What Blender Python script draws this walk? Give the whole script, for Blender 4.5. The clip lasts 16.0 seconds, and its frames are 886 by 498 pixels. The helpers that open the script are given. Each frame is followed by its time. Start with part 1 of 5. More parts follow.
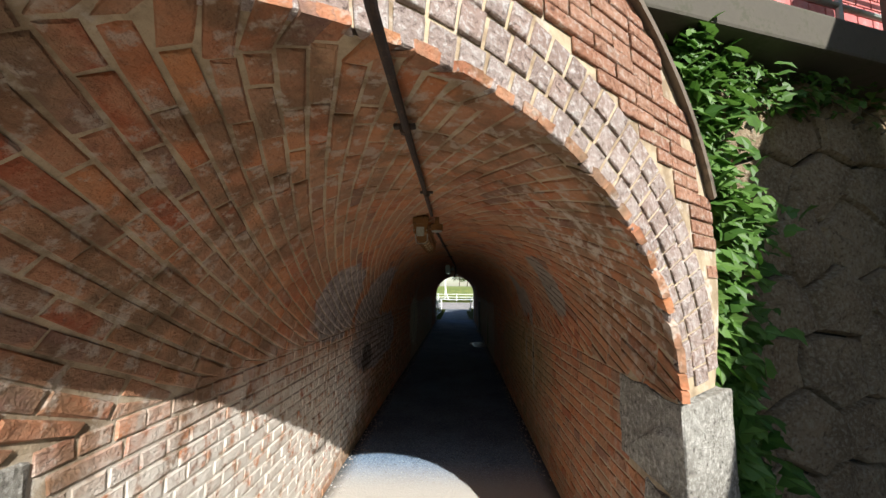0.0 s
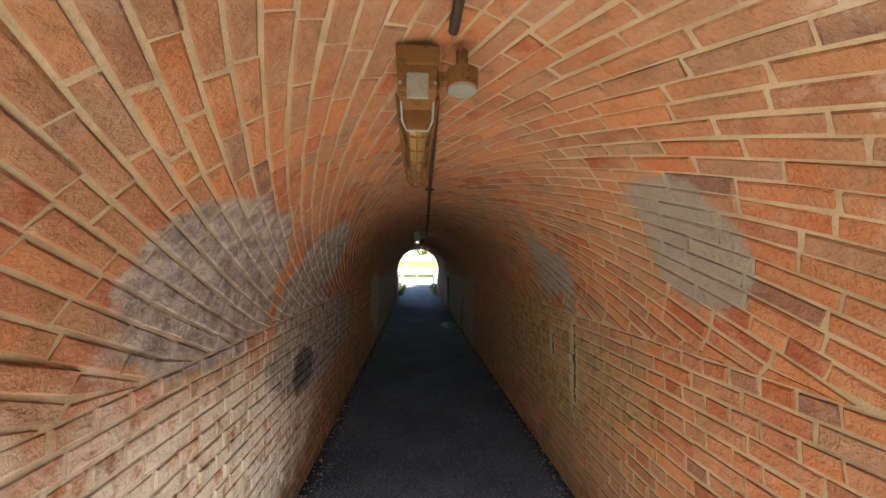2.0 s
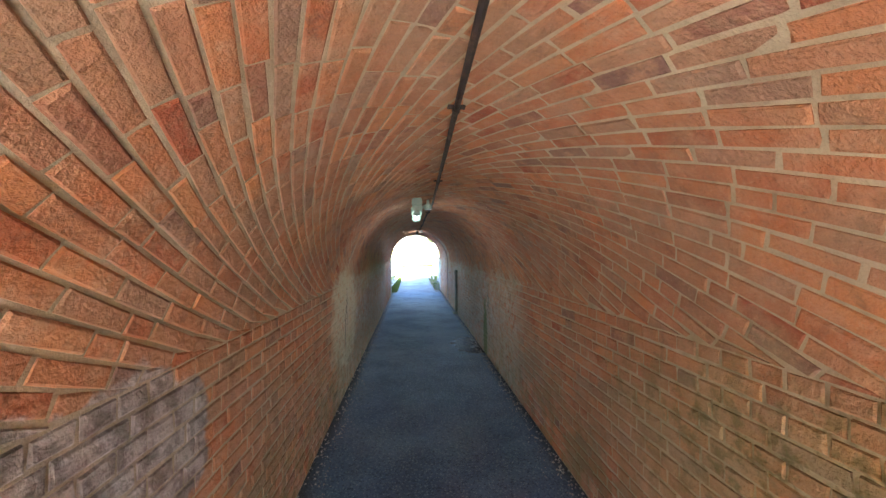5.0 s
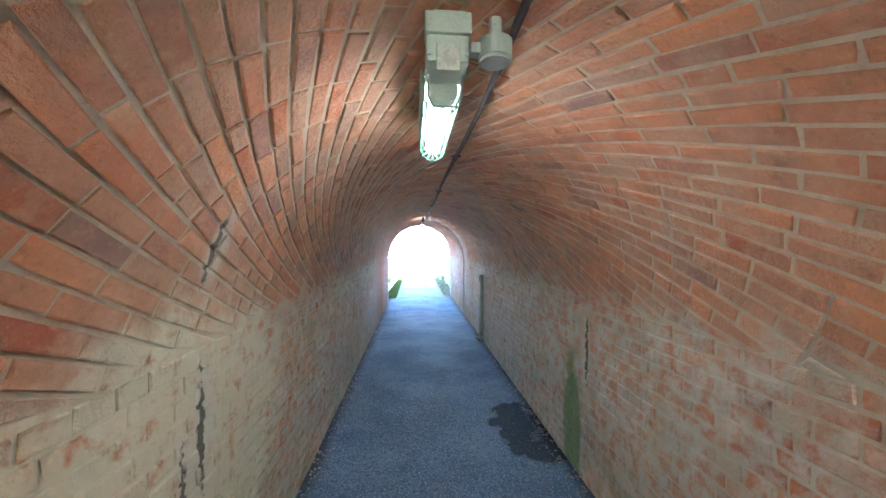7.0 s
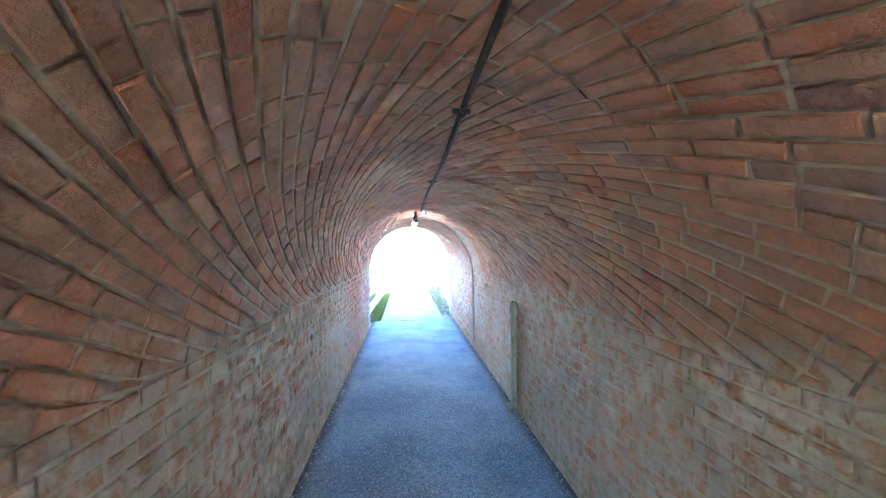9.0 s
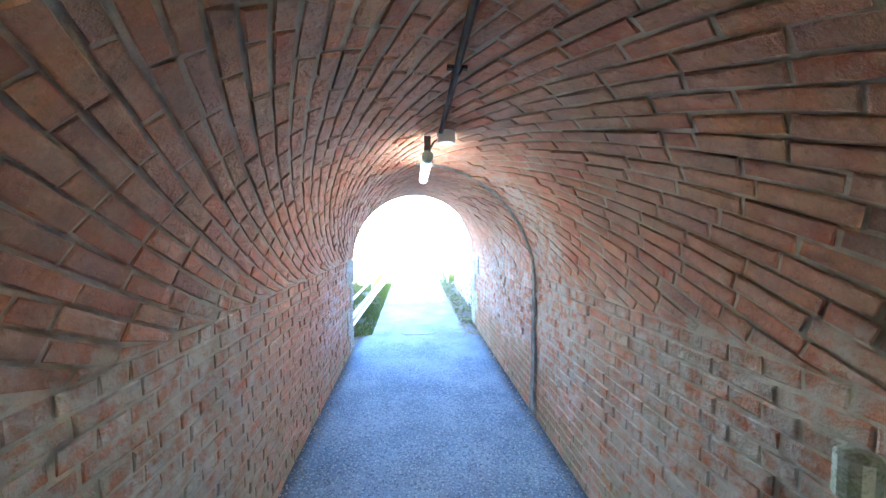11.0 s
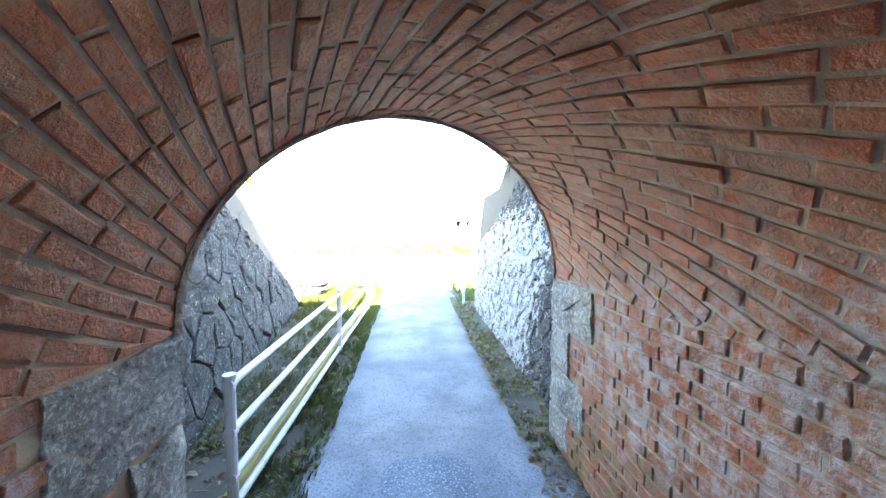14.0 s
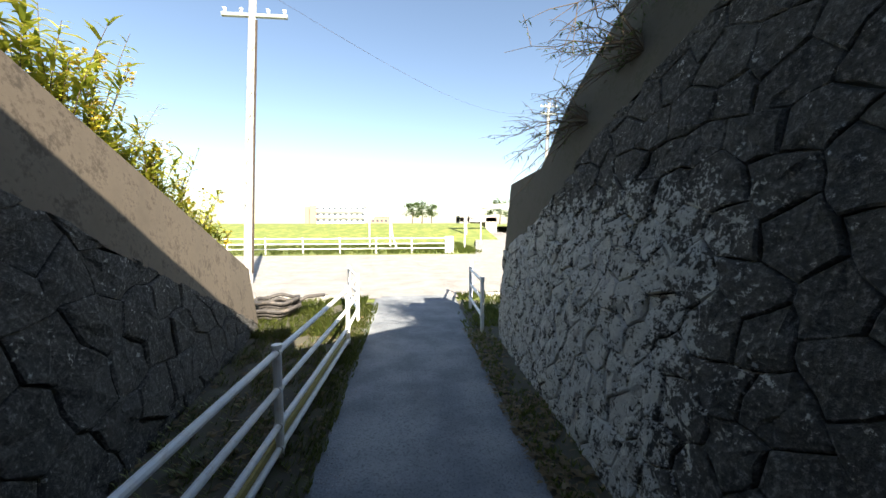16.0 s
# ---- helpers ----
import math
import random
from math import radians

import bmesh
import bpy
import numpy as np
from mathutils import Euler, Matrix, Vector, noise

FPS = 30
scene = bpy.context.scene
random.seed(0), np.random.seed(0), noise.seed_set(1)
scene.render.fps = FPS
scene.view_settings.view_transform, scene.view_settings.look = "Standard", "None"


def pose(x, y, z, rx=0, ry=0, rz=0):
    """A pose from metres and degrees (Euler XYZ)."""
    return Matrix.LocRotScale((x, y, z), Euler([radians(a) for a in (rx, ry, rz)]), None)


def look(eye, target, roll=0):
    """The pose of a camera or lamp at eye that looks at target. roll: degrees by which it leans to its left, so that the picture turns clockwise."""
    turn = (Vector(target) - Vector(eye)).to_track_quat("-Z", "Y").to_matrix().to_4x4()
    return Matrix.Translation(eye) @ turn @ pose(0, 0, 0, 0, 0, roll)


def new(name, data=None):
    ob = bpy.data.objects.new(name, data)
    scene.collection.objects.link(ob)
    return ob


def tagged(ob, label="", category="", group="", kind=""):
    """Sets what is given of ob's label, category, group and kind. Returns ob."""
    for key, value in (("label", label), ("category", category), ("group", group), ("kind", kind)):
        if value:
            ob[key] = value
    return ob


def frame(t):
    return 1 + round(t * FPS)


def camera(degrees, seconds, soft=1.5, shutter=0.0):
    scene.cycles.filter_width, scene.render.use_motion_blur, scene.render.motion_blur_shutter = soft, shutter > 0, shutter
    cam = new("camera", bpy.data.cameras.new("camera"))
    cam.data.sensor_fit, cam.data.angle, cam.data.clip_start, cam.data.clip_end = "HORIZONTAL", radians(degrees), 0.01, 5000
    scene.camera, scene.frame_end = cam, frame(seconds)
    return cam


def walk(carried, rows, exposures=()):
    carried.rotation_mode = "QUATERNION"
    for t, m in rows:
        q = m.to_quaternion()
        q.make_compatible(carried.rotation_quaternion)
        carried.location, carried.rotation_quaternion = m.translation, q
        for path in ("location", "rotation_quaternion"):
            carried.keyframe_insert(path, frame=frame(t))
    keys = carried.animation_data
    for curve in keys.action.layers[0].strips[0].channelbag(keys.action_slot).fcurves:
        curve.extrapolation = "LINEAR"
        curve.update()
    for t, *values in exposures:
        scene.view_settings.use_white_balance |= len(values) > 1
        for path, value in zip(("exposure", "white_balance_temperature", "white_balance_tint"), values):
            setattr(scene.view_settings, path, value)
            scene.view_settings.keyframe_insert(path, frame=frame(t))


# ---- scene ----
cam = camera(102.0, 16.0)
PATH = [
    (0.0, pose(0.121, -1.835, 1.676, 95.97, -0.50, 2.37)),
    (0.5, pose(0.016, -1.550, 1.651, 94.20, -0.63, 0.04)),
    (1.0, pose(-0.074, -1.177, 1.622, 93.28, -0.43, -2.36)),
    (1.5, pose(-0.146, -0.739, 1.625, 92.22, -0.23, -3.67)),
    (2.0, pose(-0.152, -0.210, 1.617, 91.99, -0.20, -4.34)),
    (2.5, pose(-0.146, 0.267, 1.616, 91.53, 0.08, -4.84)),
    (3.0, pose(-0.157, 0.815, 1.621, 90.38, 0.25, -4.88)),
    (3.5, pose(-0.148, 1.323, 1.625, 90.06, 0.31, -4.92)),
    (4.0, pose(-0.154, 1.780, 1.612, 90.02, 0.66, -4.97)),
    (4.2, pose(-0.156, 1.942, 1.619, 89.99, 0.79, -4.95)),
    (6.3, pose(-0.226, 4.758, 1.625, 90.45, -0.30, -4.92)),
    (6.5, pose(-0.221, 5.078, 1.620, 90.21, -0.30, -4.90)),
    (7.0, pose(-0.203, 5.801, 1.607, 89.42, -0.23, -4.50)),
    (7.5, pose(-0.200, 6.435, 1.642, 89.56, -0.11, -5.07)),
    (8.0, pose(-0.177, 7.018, 1.655, 90.29, 0.00, -5.43)),
    (8.5, pose(-0.170, 7.637, 1.666, 90.85, 0.10, -5.60)),
    (9.0, pose(-0.172, 8.214, 1.645, 90.21, 0.51, -5.95)),
    (9.2, pose(-0.168, 8.452, 1.646, 89.91, 0.68, -5.86)),
    (11.3, pose(-0.104, 11.480, 1.626, 86.49, -0.12, -4.55)),
    (11.5, pose(-0.095, 11.739, 1.635, 85.91, -0.05, -4.32)),
    (12.0, pose(-0.087, 12.399, 1.657, 84.88, 0.14, -3.82)),
    (12.5, pose(-0.072, 13.025, 1.662, 85.04, 0.15, -3.50)),
    (13.0, pose(-0.112, 13.533, 1.657, 86.62, 0.09, -3.94)),
    (13.5, pose(-0.132, 14.160, 1.627, 87.03, -0.01, -4.32)),
    (14.0, pose(-0.122, 14.805, 1.626, 86.61, -0.02, -5.02)),
    (14.5, pose(-0.130, 15.415, 1.653, 86.21, 0.05, -4.75)),
    (15.0, pose(-0.098, 15.945, 1.669, 86.17, 0.13, -4.52)),
    (15.5, pose(-0.129, 16.450, 1.671, 86.09, 0.11, -5.11)),
    (16.0, pose(-0.126, 16.937, 1.668, 85.98, 0.11, -5.36)),
]
EXPO = [(0.0, 1.0, 6200, 10), (0.5, 1.4, 6300, 10), (1.0, 1.9, 6600, 10), (1.5, 2.45, 6800, 10), (2.5, 3.35, 6500, 10), (3.5, 4.3, 6150, 10), (4.2, 4.75, 6000, 10), (6.3, 6.55, 5600, 10), (7.0, 6.6, 5400, 10), (8.0, 6.75, 5250, 10),
        (9.0, 7.2, 5250, 10), (11.3, 6.8, 5600, 10), (12.0, 6.45, 5700, 10), (12.5, 6.45, 5950, 10), (13.0, 6.3, 6150, 10), (13.5, 6.05, 6300, 10), (14.0, 5.7, 6450, 10), (14.5, 5.1, 6250, 10), (15.0, 3.3, 6300, 10), (15.5, 2.4, 6800, 10), (16.0, 2.0, 7100, 10)]
walk(cam, PATH, EXPO)

# ---- daylight ----
SUN_WAY = Vector((-0.52, 1.3, -1.0)).normalized()
world = bpy.data.worlds.new("world")
scene.world = world
world.use_nodes = True
wt = world.node_tree
sky = wt.nodes.new("ShaderNodeTexSky")
sky.sky_type = "NISHITA"
sky.sun_disc = False
sky.sun_elevation = math.asin(-SUN_WAY.z)
sky.sun_rotation = math.atan2(-SUN_WAY.x, -SUN_WAY.y)
sky.air_density, sky.dust_density, sky.ozone_density = 1.0, 0.6, 1.5
wt.links.new(sky.outputs[0], wt.nodes["Background"].inputs[0])
wt.nodes["Background"].inputs[1].default_value = 0.065
sun = new("sun", bpy.data.lights.new("sun", "SUN"))
sun.data.energy, sun.data.angle, sun.data.color = 5.0, radians(0.53), (1.0, 0.95, 0.87)
sun.matrix_world = look((0, 0, 0), SUN_WAY)

# ---- plan ----
HALF, SPRING, SKEW = 0.95, 1.25, 0.715      # half width, springing height, skew of the faces
Y_IN, Y_OUT = -1.10, 16.78                # where the axis meets the two faces
LEAN = 0.44                               # slope of the twisted courses on the vault


# ---- materials ----
def nodes(name, rough=0.85, metal=0.0):
    m = bpy.data.materials.new(name)
    m.use_nodes = True
    t = m.node_tree
    b = t.nodes["Principled BSDF"]
    b.inputs["Roughness"].default_value = rough
    b.inputs["Metallic"].default_value = metal
    return m, t, b


def put(t, kind, **values):
    n = t.nodes.new(kind)
    for k, v in values.items():
        n.inputs[k.replace("_", " ")].default_value = v
    return n


def position(t):
    return t.nodes.new("ShaderNodeNewGeometry").outputs["Position"]


def grain(t, scale, detail=4.0, rough=0.6, stretch=(1, 1, 1)):
    m = t.nodes.new("ShaderNodeMapping")
    m.inputs["Scale"].default_value = stretch
    t.links.new(position(t), m.inputs[0])
    n = put(t, "ShaderNodeTexNoise", Scale=scale, Detail=detail, Roughness=rough)
    t.links.new(m.outputs[0], n.inputs["Vector"])
    return n.outputs[0]


def calc(t, op, a, b=None, c=None, clamp=False):
    n = t.nodes.new("ShaderNodeMath")
    n.operation, n.use_clamp = op, clamp
    for i, v in enumerate((a, b, c)):
        if v is None:
            continue
        if isinstance(v, (int, float)):
            n.inputs[i].default_value = v
        else:
            t.links.new(v, n.inputs[i])
    return n.outputs[0]


def span(t, v, a, b):
    """0 where v is a, 1 where v is b, smooth between."""
    n = t.nodes.new("ShaderNodeMapRange")
    n.interpolation_type = "SMOOTHSTEP"
    t.links.new(v, n.inputs[0])
    n.inputs[1].default_value, n.inputs[2].default_value = a, b
    return n.outputs[0]


def ramp(t, v, stops):
    r = t.nodes.new("ShaderNodeValToRGB")
    t.links.new(v, r.inputs[0])
    e = r.color_ramp.elements
    while len(e) < len(stops):
        e.new(0.5)
    for k, (p, c) in zip(e, stops):
        k.position, k.color = p, (*c, 1)
    return r.outputs[0]


def blend(t, f, a, b, mode="MIX"):
    n = t.nodes.new("ShaderNodeMix")
    n.data_type, n.blend_type = "RGBA", mode
    for i, v in ((0, f), (6, a), (7, b)):
        if isinstance(v, (int, float)):
            n.inputs[i].default_value = v
        elif isinstance(v, tuple):
            n.inputs[i].default_value = (*v, 1)
        else:
            t.links.new(v, n.inputs[i])
    return n.outputs[2]


def relief(t, b, h, strength=0.4, dist=0.01):
    n = t.nodes.new("ShaderNodeBump")
    n.inputs["Strength"].default_value, n.inputs["Distance"].default_value = strength, dist
    t.links.new(h, n.inputs["Height"])
    t.links.new(n.outputs[0], b.inputs["Normal"])


def each_random(t):
    """A number for each piece, whether an object of its own or an island of a joined mesh."""
    return calc(t, "FRACT", calc(t, "ADD", t.nodes.new("ShaderNodeObjectInfo").outputs["Random"],
                                 t.nodes.new("ShaderNodeNewGeometry").outputs["Random Per Island"]))


def patch(t, side, y, z, ry, rz, wobble, hard=0.25, ragged=1.1):
    """A stain of roughly oval outline on one side of the tunnel."""
    s = t.nodes.new("ShaderNodeSeparateXYZ")
    t.links.new(position(t), s.inputs[0])
    dy = calc(t, "DIVIDE", calc(t, "SUBTRACT", s.outputs[1], y), ry)
    dz = calc(t, "DIVIDE", calc(t, "SUBTRACT", s.outputs[2], z), rz)
    d = calc(t, "SQRT", calc(t, "ADD", calc(t, "MULTIPLY", dy, dy), calc(t, "MULTIPLY", dz, dz)))
    d = calc(t, "ADD", d, calc(t, "MULTIPLY", calc(t, "SUBTRACT", wobble, 0.5), ragged))
    m = span(t, d, 1.0 + hard * 0.5, 1.0 - hard * 0.5)
    return calc(t, "MULTIPLY", m, span(t, calc(t, "MULTIPLY", s.outputs[0], side), 0.02, 0.1))


def stains(t, col, soot=0.9):
    """Soot, cement wash, salts and algae that lie over bricks and joints alike."""
    w1, w2 = grain(t, 5.5, 5), grain(t, 14, 4, 0.65)
    s = t.nodes.new("ShaderNodeSeparateXYZ")
    t.links.new(position(t), s.inputs[0])
    X, Y, Z = s.outputs
    low = calc(t, "ADD", Z, calc(t, "MULTIPLY", calc(t, "SUBTRACT", w1, 0.5), 0.7))
    # brown grime of the middle stretch
    mid = calc(t, "MULTIPLY", span(t, Y, 5.0, 8.5), 0.4)
    col = blend(t, calc(t, "MULTIPLY", mid, span(t, w2, 0.3, 0.7)), col, (0.20, 0.115, 0.075))
    # brown grime and bleached brick at the sunny mouth
    mouth = span(t, Y, 1.1, -0.8)
    col = blend(t, calc(t, "MULTIPLY", mouth, calc(t, "MULTIPLY", span(t, w1, 0.42, 0.62), 0.7)), col, (0.13, 0.08, 0.04))
    col = blend(t, calc(t, "MULTIPLY", mouth, calc(t, "MULTIPLY", span(t, w2, 0.52, 0.64), 0.6)), col, (0.46, 0.40, 0.33))
    # white salts
    salt = span(t, w2, 0.48, 0.62)
    f = calc(t, "MULTIPLY", patch(t, -1, 0.4, 0.62, 2.2, 0.6, w1, 0.7), span(t, w2, 0.30, 0.52))
    col = blend(t, calc(t, "MULTIPLY", f, 0.9), col, (0.64, 0.60, 0.53))
    f = calc(t, "MULTIPLY", patch(t, 1, 15.4, 0.95, 1.7, 0.5, w1, 0.8), span(t, w2, 0.40, 0.62))
    col = blend(t, calc(t, "MULTIPLY", f, 0.6), col, (0.58, 0.52, 0.49))
    f = calc(t, "MULTIPLY", patch(t, -1, 15.2, 0.8, 0.8, 0.4, w1, 0.8), salt)
    col = blend(t, calc(t, "MULTIPLY", f, 0.7), col, (0.55, 0.50, 0.52))
    f = calc(t, "MULTIPLY", patch(t, 1, -0.1, 1.75, 0.5, 0.35, w1, 0.6), salt)
    col = blend(t, calc(t, "MULTIPLY", f, 0.7), col, (0.55, 0.48, 0.40))
    # lime wash left on the lower walls of the inner half
    wash = calc(t, "MULTIPLY", span(t, low, 1.36, 1.20), calc(t, "MULTIPLY", span(t, Y, 6.2, 6.9), span(t, Y, 14.0, 12.4)))
    wash = calc(t, "MULTIPLY", wash, span(t, w2, 0.34, 0.58))
    col = blend(t, calc(t, "MULTIPLY", wash, 0.74), col, blend(t, span(t, w1, 0.35, 0.65), (0.36, 0.34, 0.25), (0.50, 0.47, 0.39)))
    f = calc(t, "MULTIPLY", patch(t, -1, 7.05, 0.85, 0.75, 0.55, w1, 0.5), span(t, w2, 0.28, 0.5))
    col = blend(t, calc(t, "MULTIPLY", f, 0.8), col, (0.52, 0.48, 0.33))
    f = calc(t, "MAXIMUM", patch(t, 1, 13.85, 1.62, 0.34, 0.50, w1, 0.7), patch(t, 1, 13.65, 0.85, 0.5, 0.5, w1, 0.7))
    col = blend(t, calc(t, "MULTIPLY", calc(t, "MULTIPLY", f, span(t, w2, 0.36, 0.58)), 0.75), col, (0.43, 0.40, 0.34))
    f = calc(t, "MULTIPLY", patch(t, 1, 14.9, 1.32, 0.7, 0.28, w1, 0.8), span(t, w2, 0.38, 0.6))
    col = blend(t, calc(t, "MULTIPLY", f, 0.6), col, (0.47, 0.43, 0.38))
    # algae near the ground
    alg = calc(t, "MULTIPLY", span(t, low, 0.95, 0.15), span(t, w1, 0.38, 0.62))
    col = blend(t, calc(t, "MULTIPLY", alg, calc(t, "MULTIPLY_ADD", span(t, Y, 0.5, 3.0), 0.5, 0.1)), col, (0.16, 0.155, 0.06))
    f = patch(t, 1, 3.1, 0.85, 1.5, 0.42, w1, 0.9)
    col = blend(t, calc(t, "MULTIPLY", f, 0.55), col, (0.29, 0.235, 0.10))
    col = blend(t, calc(t, "MULTIPLY", calc(t, "MULTIPLY", f, span(t, w2, 0.46, 0.62)), 0.75), col, (0.13, 0.11, 0.035))
    f = patch(t, 1, 8.35, 0.28, 0.14, 0.5, w1, 0.5)
    col = blend(t, calc(t, "MULTIPLY", f, 0.85), col, (0.085, 0.14, 0.03))
    # soot, dark grey
    w3 = grain(t, 26, 5, 0.7)
    f = patch(t, -1, 1.32, 1.52, 0.56, 0.34, w1, 0.14, 0.7)
    for y, z, ry, rz in ((2.72, 1.60, 0.56, 0.32), (2.35, 1.30, 0.42, 0.34), (3.0, 0.98, 1.15, 0.33), (3.75, 0.98, 0.5, 0.30)):
        f = calc(t, "MAXIMUM", f, patch(t, -1, y, z, ry, rz, w1, 0.10, 0.7))
    grey = blend(t, span(t, w2, 0.36, 0.62), (0.145, 0.135, 0.135), (0.37, 0.34, 0.33))
    grey = blend(t, calc(t, "MULTIPLY", span(t, w3, 0.60, 0.70), 0.7), grey, (0.44, 0.42, 0.41))
    col = blend(t, calc(t, "MULTIPLY", f, soot), col, grey)
    f = patch(t, -1, 2.45, 0.84, 0.24, 0.16, w1, 0.5)
    col = blend(t, calc(t, "MULTIPLY", f, 0.85), col, (0.04, 0.038, 0.035))
    # cement smears
    f = calc(t, "MAXIMUM", patch(t, 1, 1.03, 1.68, 0.22, 0.24, w1, 0.2), patch(t, 1, 2.60, 1.57, 0.26, 0.24, w1, 0.15))
    f = calc(t, "MAXIMUM", f, patch(t, 1, 2.30, 1.48, 0.13, 0.20, w1, 0.2))
    col = blend(t, calc(t, "MULTIPLY", f, 0.86), col, blend(t, w2, (0.18, 0.172, 0.15), (0.32, 0.305, 0.27)))
    # open cracks
    k = calc(t, "MULTIPLY", calc(t, "SUBTRACT", w2, 0.5), 0.14)
    for side, y, z, rz in ((1, 2.23, 0.88, 0.3), (-1, 7.08, 1.60, 0.12), (-1, 7.12, 0.95, 0.20), (-1, 7.02, 0.70, 0.20), (1, 8.12, 0.9, 0.22), (1, 2.62, 0.95, 0.12)):
        f = patch(t, side, y + 0.02, z, 0.06, rz * 1.15, w2, 0.8)
        col = blend(t, calc(t, "MULTIPLY", f, 0.55), col, (0.46, 0.43, 0.34))
        f = patch(t, side, y, z, 0.016, rz, w3, 0.6, 3.2)
        col = blend(t, calc(t, "MULTIPLY", f, 0.9), col, (0.03, 0.027, 0.02))
    return col


def brick_material():
    m, t, b = nodes("brick", 0.82)
    r = each_random(t)
    col = ramp(t, r, [(0.0, (0.30, 0.075, 0.03)), (0.15, (0.44, 0.15, 0.055)), (0.3, (0.36, 0.17, 0.09)), (0.45, (0.44, 0.165, 0.065)),
                      (0.6, (0.50, 0.20, 0.075)), (0.75, (0.30, 0.175, 0.11)), (0.88, (0.42, 0.14, 0.055)), (0.96, (0.19, 0.10, 0.075)), (1.0, (0.47, 0.26, 0.14))])
    g, f = grain(t, 9, 5, 0.65), grain(t, 75, 5, 0.7)
    pos = t.nodes.new("ShaderNodeSeparateXYZ")
    t.links.new(position(t), pos.inputs[0])
    red = span(t, pos.outputs[1], 10.5, 14.5)
    col = blend(t, calc(t, "MULTIPLY", red, 0.8), col, blend(t, r, (0.47, 0.105, 0.030), (0.37, 0.125, 0.045)))
    broad = grain(t, 1.7, 4, 0.6)
    col = blend(t, calc(t, "MULTIPLY", span(t, broad, 0.46, 0.64), calc(t, "MULTIPLY_ADD", red, -0.3, 0.62)), col, (0.31, 0.195, 0.115))
    cloud = grain(t, 4.2, 6, 0.68)
    col = blend(t, calc(t, "MULTIPLY", span(t, cloud, 0.52, 0.66), 0.45), col, (0.37, 0.255, 0.165))
    col = blend(t, calc(t, "MULTIPLY", span(t, cloud, 0.46, 0.34), 0.45), col, (0.20, 0.105, 0.06))
    col = blend(t, calc(t, "MULTIPLY", span(t, g, 0.46, 0.68), 0.7), col, (0.45, 0.23, 0.125))
    col = blend(t, calc(t, "MULTIPLY", span(t, g, 0.42, 0.3), 0.6), col, (0.19, 0.085, 0.05))
    col = blend(t, calc(t, "MULTIPLY", span(t, f, 0.54, 0.70), 0.34), col, (0.15, 0.075, 0.045))
    col = blend(t, calc(t, "MULTIPLY", span(t, f, 0.44, 0.32), 0.26), col, (0.56, 0.36, 0.22))
    col = stains(t, col)
    t.links.new(col, b.inputs["Base Color"])
    relief(t, b, calc(t, "MULTIPLY_ADD", f, 0.6, calc(t, "MULTIPLY", g, 2.2)), 0.85, 0.014)
    return m


def mortar_material():
    m, t, b = nodes("mortar", 0.95)
    g, f = grain(t, 6, 5), grain(t, 110, 4, 0.7)
    col = ramp(t, g, [(0.3, (0.32, 0.245, 0.155)), (0.55, (0.46, 0.365, 0.24)), (0.75, (0.38, 0.32, 0.24))])
    col = blend(t, calc(t, "MULTIPLY", span(t, f, 0.5, 0.75), 0.5), col, (0.22, 0.17, 0.11))
    t.links.new(stains(t, col, 0.4), b.inputs["Base Color"])
    relief(t, b, f, 0.6, 0.006)
    return m


def stone_material(name, dark, light, fleck, lichen=0.0):
    m, t, b = nodes(name, 0.92)
    r = each_random(t)
    g, f, h = grain(t, 3.2, 6, 0.6), grain(t, 38, 6, 0.75), grain(t, 11, 5, 0.62)
    col = blend(t, span(t, g, 0.3, 0.7), dark, light)
    col = blend(t, calc(t, "MULTIPLY", r, 0.5), col, tuple(c * 0.6 for c in light))
    col = blend(t, calc(t, "MULTIPLY", span(t, f, 0.5, 0.62), 0.8), col, fleck)
    col = blend(t, calc(t, "MULTIPLY", span(t, f, 0.46, 0.34), 0.85), col, tuple(c * 0.3 for c in dark))
    if lichen:
        s = t.nodes.new("ShaderNodeSeparateXYZ")
        t.links.new(position(t), s.inputs[0])
        near = calc(t, "MULTIPLY", span(t, s.outputs[1], 18.1, 19.0), span(t, s.outputs[2], 2.2, 1.6))
        side = calc(t, "MULTIPLY", near, span(t, s.outputs[0], 0.5, 1.0))
        lim = calc(t, "SUBTRACT", 0.665, calc(t, "MULTIPLY", side, 0.155))
        spots = calc(t, "GREATER_THAN", calc(t, "MULTIPLY_ADD", f, 0.6, calc(t, "MULTIPLY", h, 0.5)), lim)
        col = blend(t, calc(t, "MULTIPLY", spots, lichen), col, (0.52, 0.51, 0.46))
    t.links.new(col, b.inputs["Base Color"])
    relief(t, b, calc(t, "ADD", f, calc(t, "MULTIPLY", g, 2.0)), 0.9, 0.035)
    return m


def plain(name, c, rough=0.6, metal=0.0, vary=0.25, scale=14, dirt=None, amount=0.5):
    m, t, b = nodes(name, rough, metal)
    g, f = grain(t, scale, 5, 0.65), grain(t, scale * 7, 4, 0.7)
    col = blend(t, g, tuple(k * (1 - vary) for k in c), tuple(min(1, k * (1 + vary)) for k in c))
    if dirt:
        col = blend(t, calc(t, "MULTIPLY", span(t, calc(t, "MULTIPLY_ADD", f, 0.4, calc(t, "MULTIPLY", g, 0.6)), 0.48, 0.62), amount), col, dirt)
    t.links.new(col, b.inputs["Base Color"])
    relief(t, b, f, 0.25, 0.004)
    return m


